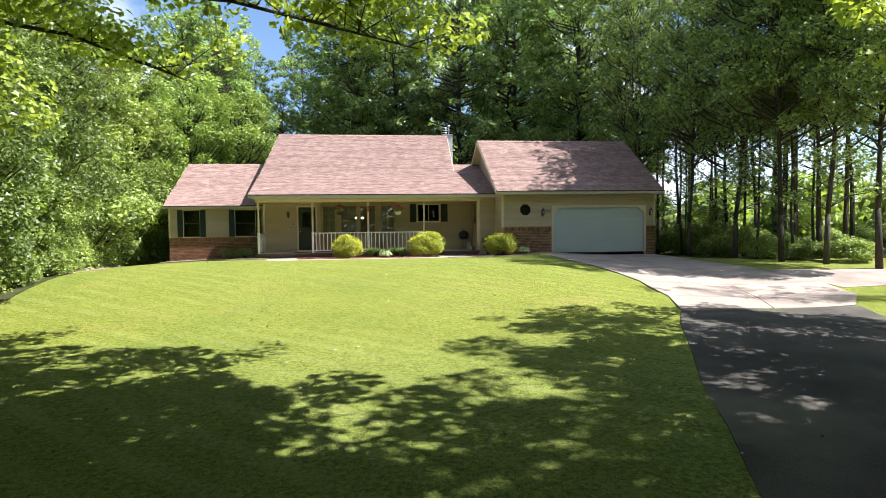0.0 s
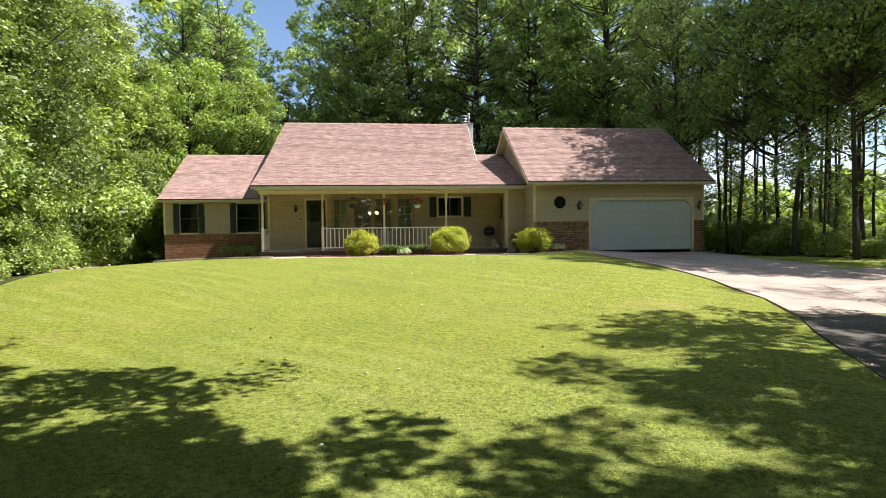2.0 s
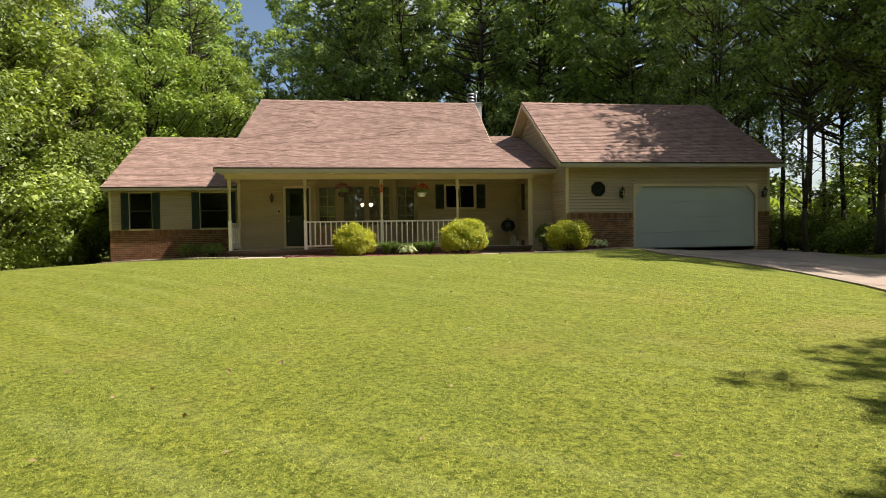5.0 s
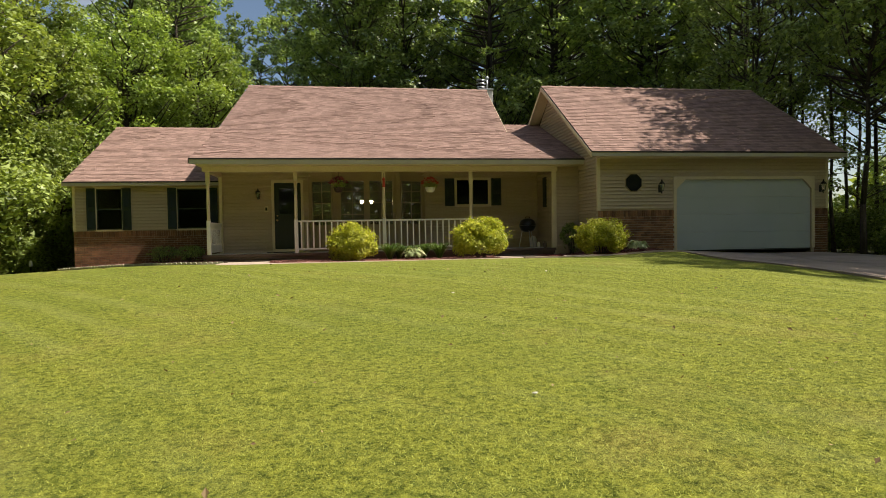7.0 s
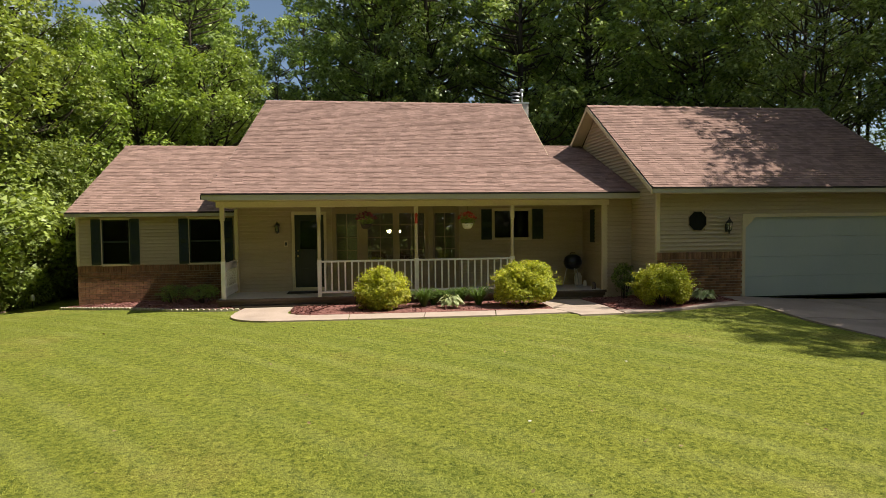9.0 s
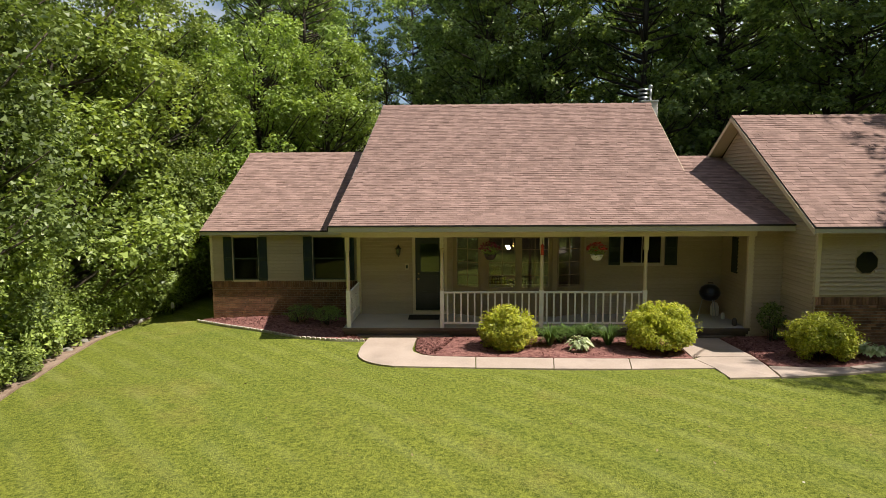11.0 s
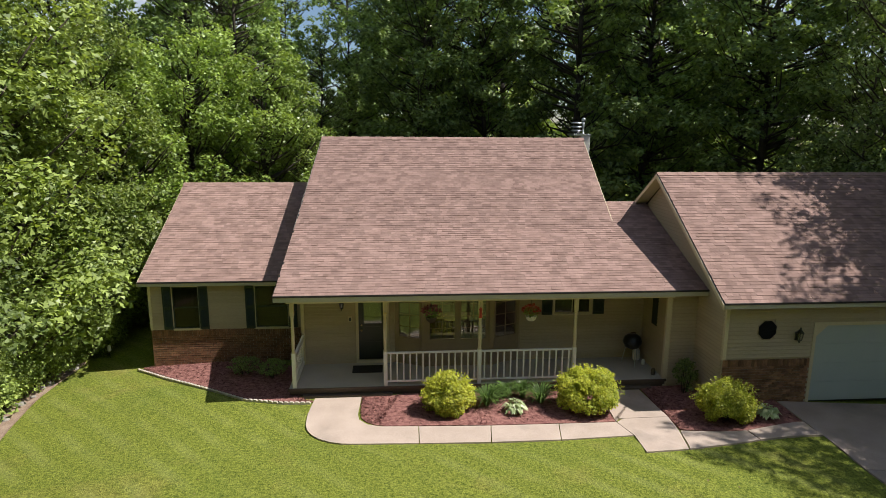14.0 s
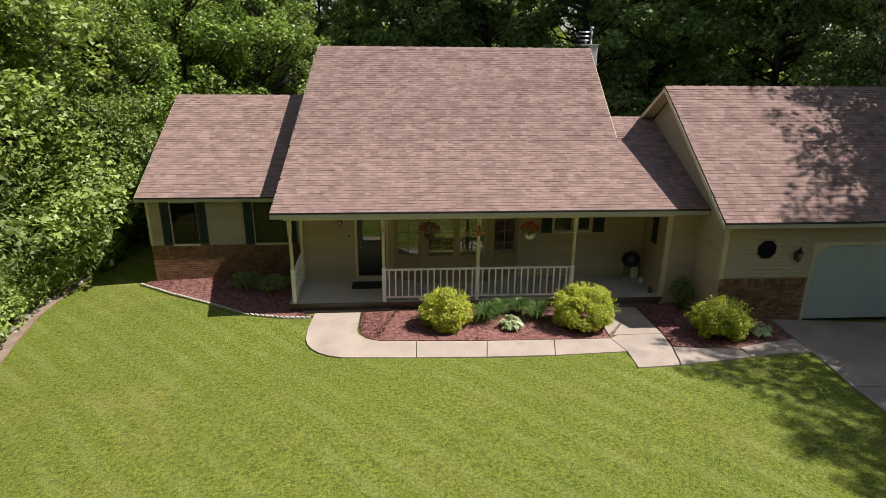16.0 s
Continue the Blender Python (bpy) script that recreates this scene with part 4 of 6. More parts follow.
# ---- garden ----
def leaves(rng, centres, size, up=0.6, jitter=0.35, width=0.32, outward=None, simple=False):
    """Corners and faces of small folded leaves at the centres; simple: one facet each, for leaves far off."""
    n = len(centres)
    nrm = rng.normal(size=(n, 3))
    nrm[:, 2] = np.abs(nrm[:, 2]) + up
    if outward is not None:
        nrm += outward
    nrm /= np.linalg.norm(nrm, axis=1)[:, None]
    t = rng.normal(size=(n, 3))
    t -= (t * nrm).sum(1)[:, None] * nrm
    t /= np.linalg.norm(t, axis=1)[:, None]
    b = np.cross(nrm, t)
    s = (size * (1 + jitter * rng.uniform(-1, 1, n)))[:, None]
    if simple:
        v = np.stack([centres - t * s * 0.5 + b * s * width, centres + t * s * 0.55, centres - t * s * 0.35 - b * s * width * 1.1], 1)
        return v.reshape(-1, 3), np.arange(3 * n).reshape(-1, 3)
    v = np.stack([centres - t * s * 0.5, centres + b * s * width + nrm * s * 0.10 - t * s * 0.05, centres + t * s * 0.5, centres - b * s * width + nrm * s * 0.10 - t * s * 0.05], 1)
    i = np.arange(n)[:, None] * 4
    f = np.concatenate([i + np.array([[0, 2, 1]]), i + np.array([[0, 3, 2]])], 0)
    return v.reshape(-1, 3), f


def clump_points(rng, centres, radii, per, flat=0.65):
    out, outward = [], []
    for c, r in zip(centres, radii):
        k = max(4, int(per * r * r))
        d = rng.normal(size=(k, 3))
        d /= np.linalg.norm(d, axis=1)[:, None]
        rad = r * rng.uniform(0.25, 1.0, k) ** 0.45
        p = d * rad[:, None] * np.array([1, 1, flat])
        out.append(c + p)
        outward.append(d * 0.7)
    return np.concatenate(out), np.concatenate(outward)


def limb(bm, pts, radii, sides=6):
    for (a, b), (ra, rb) in zip(zip(pts, pts[1:]), zip(radii, radii[1:])):
        rod(bm, a, b, ra, rb, sides)


def make_tree(name, seed, height, base, spread, trunk_r, clumps, per, leaf, mat, sides_flat=0.65, lean=0.0, narrow_top=0.5, clump_r=(0.6, 1.25), twig=0.5, simple=True, low=0):
    """A tree: tapered bent trunk with limbs that run to the leaf clumps, and a crown with gaps."""
    rng = np.random.default_rng(seed)
    rnd = random.Random(seed)
    t = empty(name)
    bm = bmesh.new()
    n = 7
    pts = [Vector((lean * (i / n) ** 1.5 + rnd.uniform(-0.12, 0.12) * (i > 0), rnd.uniform(-0.12, 0.12) * (i > 0), -0.3 + (height * 0.93) * i / n)) for i in range(n + 1)]
    rad = [trunk_r * (1.25 if i == 0 else (1 - 0.86 * i / n)) for i in range(n + 1)]
    limb(bm, pts, rad, 8)
    at = lambda z: np.array([np.interp(z, [p.z for p in pts], [p.x for p in pts]), np.interp(z, [p.z for p in pts], [p.y for p in pts]), z])
    cs, rs = [], []
    for i in range(clumps):
        u = (i + rng.uniform()) / clumps
        z = base + (height - base) * u
        env = spread * (math.sqrt(1 - (2 * (0.10 + 0.84 * u) - 1) ** 2) * (1 - narrow_top * u * 0.5) + 0.05)
        a = rng.uniform(0, 2 * math.pi)
        r = env * math.sqrt(rng.uniform(0.15, 1.0))
        c = at(z) + np.array([r * math.cos(a), r * math.sin(a), rng.normal() * 0.3])
        cs.append(c)
        rs.append(rng.uniform(*clump_r) * (0.75 + 0.5 * (1 - u)))
        if rng.uniform() < twig:
            z0 = max(base * 0.75, z - 0.55 * r - 0.4)
            s = at(z0)
            mid = s * 0.45 + c * 0.55 + np.array([0, 0, -0.12 * r]) + rng.normal(size=3) * 0.16 * (0.3 + r * 0.3)
            k = trunk_r * (1 - 0.8 * z0 / height)
            limb(bm, [Vector(s), Vector(mid), Vector(c)], [min(0.09, k * 0.5), 0.035, 0.012], 4)
    for i in range(low):
        z, a, r = rng.uniform(1.8, base), rng.uniform(0, 2 * math.pi), rng.uniform(0.4, 1.0) * spread * 0.75
        s = at(z)
        c = s + np.array([r * math.cos(a), r * math.sin(a), rng.uniform(0.1, 0.9)])
        cs.append(c)
        rs.append(rng.uniform(0.28, 0.55))
        limb(bm, [Vector(s), Vector(s * 0.5 + c * 0.5 + np.array([0, 0, 0.15])), Vector(c)], [0.022, 0.014, 0.006], 4)
    part("trunk", bm, BARK, t, "", True)
    p, o = clump_points(rng, np.array(cs), rs, per, sides_flat)
    v, f = leaves(rng, p, leaf, 0.5, 0.4, 0.40 if simple else 0.34, o, simple)
    raw_mesh("crown", v, f, mat, t)
    return t


def bush_mesh(name, seed, rx, ry, h, mat, n_clump, per, leaf, parent, base=0.1, simple=False):
    rng = np.random.default_rng(seed)
    cs, rs = [], []
    for i in range(n_clump):
        d = rng.normal(size=3)
        d[2] = abs(d[2]) * 1.1 - 0.5
        d /= np.linalg.norm(d)
        k = rng.uniform(0.72, 1.0)
        cs.append([d[0] * rx * k * 0.82, d[1] * ry * k * 0.82, max(base, h * 0.45 + d[2] * h * 0.5 * k)])
        rs.append(rng.uniform(0.16, 0.27) * (rx + h) * 0.55)
    p, o = clump_points(rng, np.array(cs), rs, per, 0.9)
    p[:, 2] = np.maximum(p[:, 2], 0.02)
    v, f = leaves(rng, p, leaf, 0.5, 0.4, 0.34, o * 1.3, simple)
    return raw_mesh(name, v, f, mat, parent)


def shrub(x, y, rx, ry, h, seed, mat=LEAF_SPIREA, leaf=0.055, per=7500, clumps=80, name="shrub", label="rounded golden-leaved spirea shrub in red mulch", group="golden shrubs"):
    s = empty(name, x, y, float(gz(x, y)) + 0.02)
    tagged(s, label, "shrub", group)
    rnd = random.Random(seed)
    bm = bmesh.new()
    for i in range(12):
        a, r = rnd.uniform(0, 6.28), rnd.uniform(0.3, 0.75)
        rod(bm, (0.06 * math.cos(a), 0.06 * math.sin(a), -0.05), (rx * r * math.cos(a), ry * r * math.sin(a), h * rnd.uniform(0.5, 0.85)), 0.012, 0.004, 5)
    part("stem_cluster", bm, BARK, s)
    bush_mesh("foliage", seed, rx, ry, h, mat, clumps, per, leaf, s)
    # a few longer shoots stand out of the round outline
    rng = np.random.default_rng(seed + 50)
    pts = []
    for i in range(80):
        a, e = rng.uniform(0, 6.28), rng.uniform(0.1, 1.3)
        d = np.array([math.cos(a) * math.cos(e) * rx, math.sin(a) * math.cos(e) * ry, math.sin(e) * h * 0.52])
        for k in range(14):
            pts.append(np.array([0, 0, h * 0.46]) + d * (0.93 + 0.021 * k) + rng.normal(size=3) * 0.018)
    v, f = leaves(rng, np.array(pts), leaf * 0.9, 0.4)
    raw_mesh("shoot_foliage", v, f, mat, s)["kind"] = "stuff"
    return s


# paths
path = empty("footpath")
tagged(path, "pale pinkish concrete footpath slabs before the porch", "footpath", kind="structure")


def slab(points):
    c = np.mean(points, axis=0)
    bm = bmesh.new()
    ring = []
    for p in points:
        p = np.array(p, float)
        q = p + (c - p) / np.linalg.norm(c - p) * 0.012
        ring.append((q[0], q[1], float(gz(q[0], q[1])) + 0.035))
    prism(bm, ring, (0, 0, -0.14))
    part("slab", bm, CONCRETE, path)


slab([(-2.05, -0.24), (-0.76, -0.24), (-0.80, -1.30), (-0.74, -1.62), (-0.52, -1.90), (-0.2, -2.03), (0.76, -2.09), (0.74, -2.95), (-0.7, -2.88)] + [(-0.85 - 1.25 * math.sin(a), -1.67 - 1.20 * math.cos(a)) for a in (0.2, 0.45, 0.7, 0.95, 1.2, 1.45)] + [(-2.12, -1.2)])
slab([(0.76, -2.09), (2.58, -2.17), (2.46, -3.01), (0.74, -2.95)])
slab([(2.58, -2.17), (4.32, -2.19), (4.16, -3.01), (2.46, -3.01)])
slab([(4.32, -2.19), (5.82, -2.20), (6.0, -2.92), (4.16, -3.01)])
slab([(5.95, -0.26), (7.20, -0.26), (7.28, -2.0), (5.82, -2.02), (5.82, -2.20)])
slab([(5.82, -2.20), (6.05, -2.02), (7.28, -2.0), (7.22, -2.76), (6.98, -3.76), (5.93, -3.82), (6.0, -2.92)])
sheet("slab", [(7.01, -3.75), (7.6, -3.67), (8.3, -3.58), (8.84, -3.51)], [(7.25, -2.77), (7.8, -2.84), (8.3, -2.90), (8.86, -2.95)], CONCRETE, 0.04, 6, 0.2, path)
sheet("slab", [(8.87, -3.51), (9.4, -3.48), (10.0, -3.46), (10.47, -3.45)], [(8.89, -2.95), (9.4, -2.88), (10.0, -2.80), (10.47, -2.74)], CONCRETE, 0.045, 6, 0.2, path)

# planting beds
def bed(outline_front, outline_back, label, lift=0.035):
    b = sheet("mulch_bed", outline_front, outline_back, MULCH, lift, 8, 0.25)
    tagged(b, label, "mulch bed", kind="structure")
    lo, hi = np.array(outline_front, float), np.array(outline_back, float)
    rng = np.random.default_rng(int(abs(lo[0, 0]) * 10))
    n = int(700 * max(0.6, abs(hi[:, 1].mean() - lo[:, 1].mean())))
    s = rng.uniform(0, 1, n)
    q = np.linspace(0, 1, len(lo)), np.linspace(0, 1, len(hi))
    a = np.stack([np.interp(s, q[0], lo[:, 0]), np.interp(s, q[0], lo[:, 1])], -1)
    c = np.stack([np.interp(s, q[1], hi[:, 0]), np.interp(s, q[1], hi[:, 1])], -1)
    u = rng.uniform(0.03, 0.97, n)[:, None]
    p = a * (1 - u) + c * u
    p = np.column_stack([p, gz(p[:, 0], p[:, 1]) + lift + 0.015])
    v, f = leaves(rng, p, 0.085, 1.2, 0.5, 0.16)
    ch = raw_mesh("mulch_chips", v, f, MULCH)
    tagged(ch, "loose red bark chips on the bed", "bark chips", kind="stuff")


bed([(-0.72, -1.3), (-0.68, -1.62), (-0.48, -1.87), (-0.2, -2.0), (3, -2.15), (5.80, -2.17)], [(-0.74, -0.24), (-0.6, -0.24), (0.25, -0.22), (0.3, -0.08), (3, -0.08), (5.9, -0.08)], "red mulch bed along the porch front")
bed([(7.30, -1.98), (7.28, -2.72), (8.80, -2.93), (10.46, -2.72)], [(7.26, -0.10), (7.7, -0.06), (8.84, -0.1), (8.86, -1.47), (10.46, -1.52)], "red mulch bed by the garage corner")
bed([(-7.85, 2.80), (-6.67, 1.80), (-5.19, 0.79), (-3.94, -0.10), (-2.9, -0.40), (-2.05, -0.46)], [(-7.6, 2.90), (-6.5, 2.90), (-5.2, 2.90), (-4, 2.90), (-2.78, 2.0), (-2.78, -0.05)], "red mulch bed before the brick wing")
# scalloped edging stones
edge = [(-7.95, 2.72), (-6.72, 1.73), (-5.24, 0.71), (-3.98, -0.19), (-2.9, -0.49), (-2.05, -0.55)]
edging = empty("bed_edging")
tagged(edging, "row of small pale scalloped edging stones", "garden edging")
s_len = [0]
for a, b in zip(edge, edge[1:]):
    s_len.append(s_len[-1] + math.dist(a, b))
src = None
k = 0.0
while k < s_len[-1]:
    x, y = float(np.interp(k, s_len, [p[0] for p in edge])), float(np.interp(k, s_len, [p[1] for p in edge]))
    x2, y2 = float(np.interp(k + 0.1, s_len, [p[0] for p in edge])), float(np.interp(k + 0.1, s_len, [p[1] for p in edge]))
    if src is None:
        bm = bmesh.new()
        prism(bm, [(-0.07, -0.03, -0.06), (0.07, -0.03, -0.06), (0.07, -0.03, 0.03), (0.04, -0.03, 0.06), (-0.04, -0.03, 0.06), (-0.07, -0.03, 0.03)], (0, 0.06, 0))
        src = part("edging_stone", bm, EDGING, edging)
        o = src
    else:
        o = new("edging_stone", src.data)
        o.parent = edging
    o.matrix_basis = pose(x, y, float(gz(x, y)) + 0.008, 0, 0, math.degrees(math.atan2(y2 - y, x2 - x)) if (x2, y2) != (x, y) else 0)
    k += 0.15

shrub(1.55, -1.25, 0.68, 0.62, 1.02, 1)
shrub(5.27, -1.45, 0.82, 0.72, 1.14, 2)
shrub(8.66, -2.28, 0.76, 0.62, 1.02, 3)
shrub(8.40, -0.55, 0.30, 0.28, 0.95, 4, LEAF_DEEP, 0.06, 1500, 22, "shrub", "loose dark green shrub in the shade beside the garage", "dark shrubs")
shrub(-4.4, 1.75, 0.45, 0.4, 0.5, 5, LEAF_DEEP, 0.045, 2200, 30, "shrub", "low dark shrub in the shaded bed by the brick wall", "dark shrubs")
shrub(-3.5, 1.4, 0.4, 0.4, 0.5, 6, LEAF_DEEP, 0.045, 2200, 30, "shrub", "low dark shrub in the shaded bed by the brick wall", "dark shrubs")


def hosta(x, y, r, seed, mat=LEAF_HOSTA):
    h = empty("hosta", x, y, float(gz(x, y)) + 0.04)
    tagged(h, "pale variegated hosta mound in red mulch", "plant", "hostas")
    rnd = random.Random(seed)
    bm = bmesh.new()
    for i in range(120):
        a, l_ = rnd.uniform(0, 6.28), r * rnd.uniform(0.35, 1.0)
        e = rnd.uniform(0.25, 1.2)
        d = Vector((math.cos(a), math.sin(a), 0))
        s = Vector((-math.sin(a), math.cos(a), 0))
        top = d * l_ * math.cos(e) * 0.6 + Vector((0, 0, l_ * math.sin(e) * 0.75 + 0.05))
        w = 0.058 * rnd.uniform(0.8, 1.2)
        tip = top + d * 0.17 + Vector((0, 0, -0.07))
        mid = top + d * 0.08
        vs = [bm.verts.new(p) for p in (top, mid + s * w + Vector((0, 0, 0.02)), tip, mid - s * w + Vector((0, 0, 0.02)), mid)]
        for q in ((0, 4, 1), (1, 4, 2), (2, 4, 3), (3, 4, 0)):
            bm.faces.new([vs[j] for j in q])
    part("leaves", bm, mat, h)


def daylily(x, y, r, h_, seed):
    d_ = empty("daylily", x, y, float(gz(x, y)) + 0.03)
    tagged(d_, "arching strap-leaved daylily clump in mulch", "plant", "daylilies")
    rnd = random.Random(seed)
    bm = bmesh.new()
    for i in range(170):
        a = rnd.uniform(0, 6.28)
        l_, hh = r * rnd.uniform(0.5, 1.1), h_ * rnd.uniform(0.6, 1.05)
        d = Vector((math.cos(a), math.sin(a), 0))
        s = Vector((-math.sin(a), math.cos(a), 0)) * 0.017
        last = None
        for k in range(5):
            u = k / 4
            p = d * (0.05 + l_ * u ** 1.3) + Vector((0, 0, hh * (1.9 * u - 1.25 * u * u)))
            w = s * (1 - 0.85 * u)
            cur = (bm.verts.new(p + w), bm.verts.new(p - w))
            if last:
                bm.faces.new((last[0], last[1], cur[1], cur[0]))
            last = cur
    part("leaves", bm, LEAF_BLADE, d_)


hosta(3.32, -1.48, 0.40, 1)
hosta(9.70, -2.42, 0.36, 2, LEAF_HOSTA)
for i, (x, y, r, h_) in enumerate(((2.66, -1.0, 0.60, 0.64), (4.14, -0.95, 0.60, 0.64), (3.25, -0.5, 0.38, 0.55), (3.72, -0.55, 0.38, 0.58), (2.95, -0.7, 0.38, 0.52))):
    daylily(x, y, r, h_, i)


# hanging baskets
def basket(x, z, petals, pot, label, seed, fl):
    b = empty("hanging_basket", x, 0.06, z)
    tagged(b, label, "hanging basket", "hanging baskets")
    bm = bmesh.new()
    lathe(bm, [(0.09, 0.0), (0.14, 0.06), (0.16, 0.14), (0.165, 0.15), (0.15, 0.15)], sides=16)
    part("pot", bm, pot, b, "", True)
    bm = bmesh.new()
    for i in range(3):
        a = i * 2.09
        rod(bm, (0.15 * math.cos(a), 0.15 * math.sin(a), 0.14), (0, 0, 0.48), 0.004, None, 4)
    rod(bm, (0, 0, 0.48), (0, 0, 2.47 - z), 0.005, None, 4)
    part("hanger", bm, BLACK, b)
    rng = np.random.default_rng(seed)
    d = rng.normal(size=(420, 3))
    d /= np.linalg.norm(d, axis=1)[:, None]
    p = d * np.array([0.24, 0.22, 0.17]) * rng.uniform(0.4, 1, (420, 1)) + np.array([0, 0, 0.22])
    v, f = leaves(rng, p, 0.06)
    raw_mesh("foliage", v, f, LEAF_DEEP, b)
    d = rng.normal(size=(fl, 3))
    d /= np.linalg.norm(d, axis=1)[:, None]
    d[:, 2] = np.abs(d[:, 2]) - 0.25
    p = d * np.array([0.27, 0.25, 0.22]) * rng.uniform(0.8, 1.1, (fl, 1)) + np.array([0, 0, 0.31])
    v, f = leaves(rng, p, 0.06, 0.3, 0.3, 0.5)
    raw_mesh("flowers", v, f, petals, b)


basket(1.20, 1.84, PETAL_PLUM, POT_DARK, "hanging basket of plum flowers in a dark pot", 3, 160)
basket(4.03, 1.82, PETAL_RED, WHITE, "hanging basket of red geraniums in a white pot", 4, 110)
# small red bird feeder on the middle post
feeder = empty("bird_feeder", 2.57, -0.10, 1.98)
tagged(feeder, "small red feeder hanging on a porch post", "bird feeder")
bm = bmesh.new()
lathe(bm, [(0.045, 0.0), (0.05, 0.02), (0.04, 0.05), (0.035, 0.2), (0.05, 0.24), (0.012, 0.30)], sides=12)
part("body", bm, RED, feeder, "", True)
bm = bmesh.new()
rod(bm, (0, 0, 0.3), (0, 0.05, 0.44), 0.004, None, 4)
part("hook", bm, BLACK, feeder)
# wind chime on the post by the door
chime = empty("wind_chime", -0.09, -0.10, 1.90)
tagged(chime, "small brass wind chime hanging on a porch post", "wind chime")
for i in range(5):
    a = i * 1.257
    bm = bmesh.new()
    rod(bm, (0.03 * math.cos(a), 0.03 * math.sin(a), 0.0 - 0.03 * i), (0.03 * math.cos(a), 0.03 * math.sin(a), 0.25), 0.006, None, 6)
    part("tube", bm, BRASS, chime)
bm = bmesh.new()
lathe(bm, [(0.05, 0.25), (0.05, 0.265)], sides=12)
rod(bm, (0, 0, 0.26), (0, 0.05, 0.50), 0.003, None, 4)
part("top", bm, BRASS, chime)


# lantern lamps
def lantern(x, y, z, s=1.0, label="black wall lantern with glass panes"):
    l_ = empty("wall_lantern", x, y, z)
    tagged(l_, label, "lamp", "wall lanterns")
    part("back_plate", boxed(-0.05 * s, 0.05 * s, -0.055, -0.024, -0.12 * s, 0.10 * s, bevel=0.006), BLACK, l_)
    bm = bmesh.new()
    rod(bm, (0, -0.04, -0.06 * s), (0, -0.16 * s, -0.16 * s), 0.012 * s)
    rod(bm, (0, -0.16 * s, -0.16 * s), (0, -0.16 * s, -0.08 * s), 0.014 * s)
    part("arm", bm, BLACK, l_)
    bm = bmesh.new()
    lathe(bm, [(0.03 * s, -0.10 * s), (0.06 * s, -0.08 * s), (0.06 * s, -0.07 * s)], 0, -0.16 * s, 6)
    for i in range(6):
        a = i * math.pi / 3
        rod(bm, (0.055 * s * math.cos(a), -0.16 * s + 0.055 * s * math.sin(a), -0.08 * s), (0.085 * s * math.cos(a), -0.16 * s + 0.085 * s * math.sin(a), 0.12 * s), 0.006 * s, None, 4)
    lathe(bm, [(0.10 * s, 0.12 * s), (0.105 * s, 0.13 * s), (0.05 * s, 0.19 * s), (0.02 * s, 0.22 * s), (0.025 * s, 0.25 * s), (0.005 * s, 0.28 * s)], 0, -0.16 * s, 6)
    part("cage", bm, BLACK, l_)
    bm = bmesh.new()
    lathe(bm, [(0.05 * s, -0.068 * s), (0.078 * s, 0.118 * s)], 0, -0.16 * s, 6)
    g = part("glass", bm, GLASS, l_)
    g.visible_shadow = False


lantern(10.88, GYF, 1.78)
lantern(16.36, GYF, 1.76)
lantern(-1.42, PY, 1.86, 0.85, "small black wall lantern beside the front door")
# house number plaque and doorbell as plain bars
plq = empty("number_plaque", -1.18, PY - 0.03, 1.42)
tagged(plq, "small brown plaque beside the front door", "plaque")
part("plate", boxed(-0.06, 0.06, -0.012, 0.006, -0.09, 0.09, bevel=0.004), TRIM, plq)
part("bar", boxed(-0.03, 0.03, -0.018, -0.0125, -0.05, 0.05), DARKDOOR, plq)
# door mat
mat_ = link_mesh("door_mat", boxed(-1.10, -0.20, 0.92, 1.48, 0.004, 0.018, bevel=0.004), MAT_RUBBER)
tagged(mat_, "dark rubber door mat on the porch floor", "door mat")
# kettle grill
gr = empty("kettle_grill", 7.48, 1.10, 0.0)
tagged(gr, "black kettle charcoal grill on a tripod on the porch", "grill")
bm = bmesh.new()
lathe(bm, [(0.10, 0.52), (0.22, 0.58), (0.28, 0.70), (0.285, 0.74)], sides=20)
part("bowl", bm, BLACK, gr, "", True)
bm = bmesh.new()
lathe(bm, [(0.29, 0.745), (0.285, 0.77), (0.24, 0.90), (0.14, 0.97), (0.03, 0.99)], sides=20)
part("lid", bm, BLACK, gr, "", True)
bm = bmesh.new()
rod(bm, (-0.07, -0.02, 1.03), (0.07, -0.02, 1.03), 0.014)
rod(bm, (-0.07, -0.02, 0.97), (-0.07, -0.02, 1.03), 0.008)
rod(bm, (0.07, -0.02, 0.97), (0.07, -0.02, 1.03), 0.008)
part("handle", bm, WOODCHAIR, gr)
for i in range(3):
    a = -1.57 + i * 2.094
    bm = bmesh.new()
    rod(bm, (0.18 * math.cos(a), 0.18 * math.sin(a), 0.58), (0.30 * math.cos(a), 0.30 * math.sin(a), 0.0), 0.013)
    part("leg", bm, STEEL, gr)
for i, (x, y, s, m, n_, lb) in enumerate(((7.80, 1.50, 0.24, WHITE, "charcoal_bag", "white and grey charcoal bag leaning by the wall"), (7.85, 1.05, 0.11, WHITE, "small_jar", "small white jar on the porch floor"), (7.82, 0.25, 0.13, STEPWOOD, "small_planter", "small dark planter by the porch edge"))):
    e = empty(n_, x, y, 0.0)
    tagged(e, lb, n_.replace("_", " "))
    bm = bmesh.new()
    lathe(bm, [(s * 0.42, 0.0), (s * 0.5, s * 0.2), (s * 0.5, s * 1.1), (s * 0.35, s * 1.45), (s * 0.2, s * 1.6)], sides=10)
    part("body", bm, m, e, "", True)

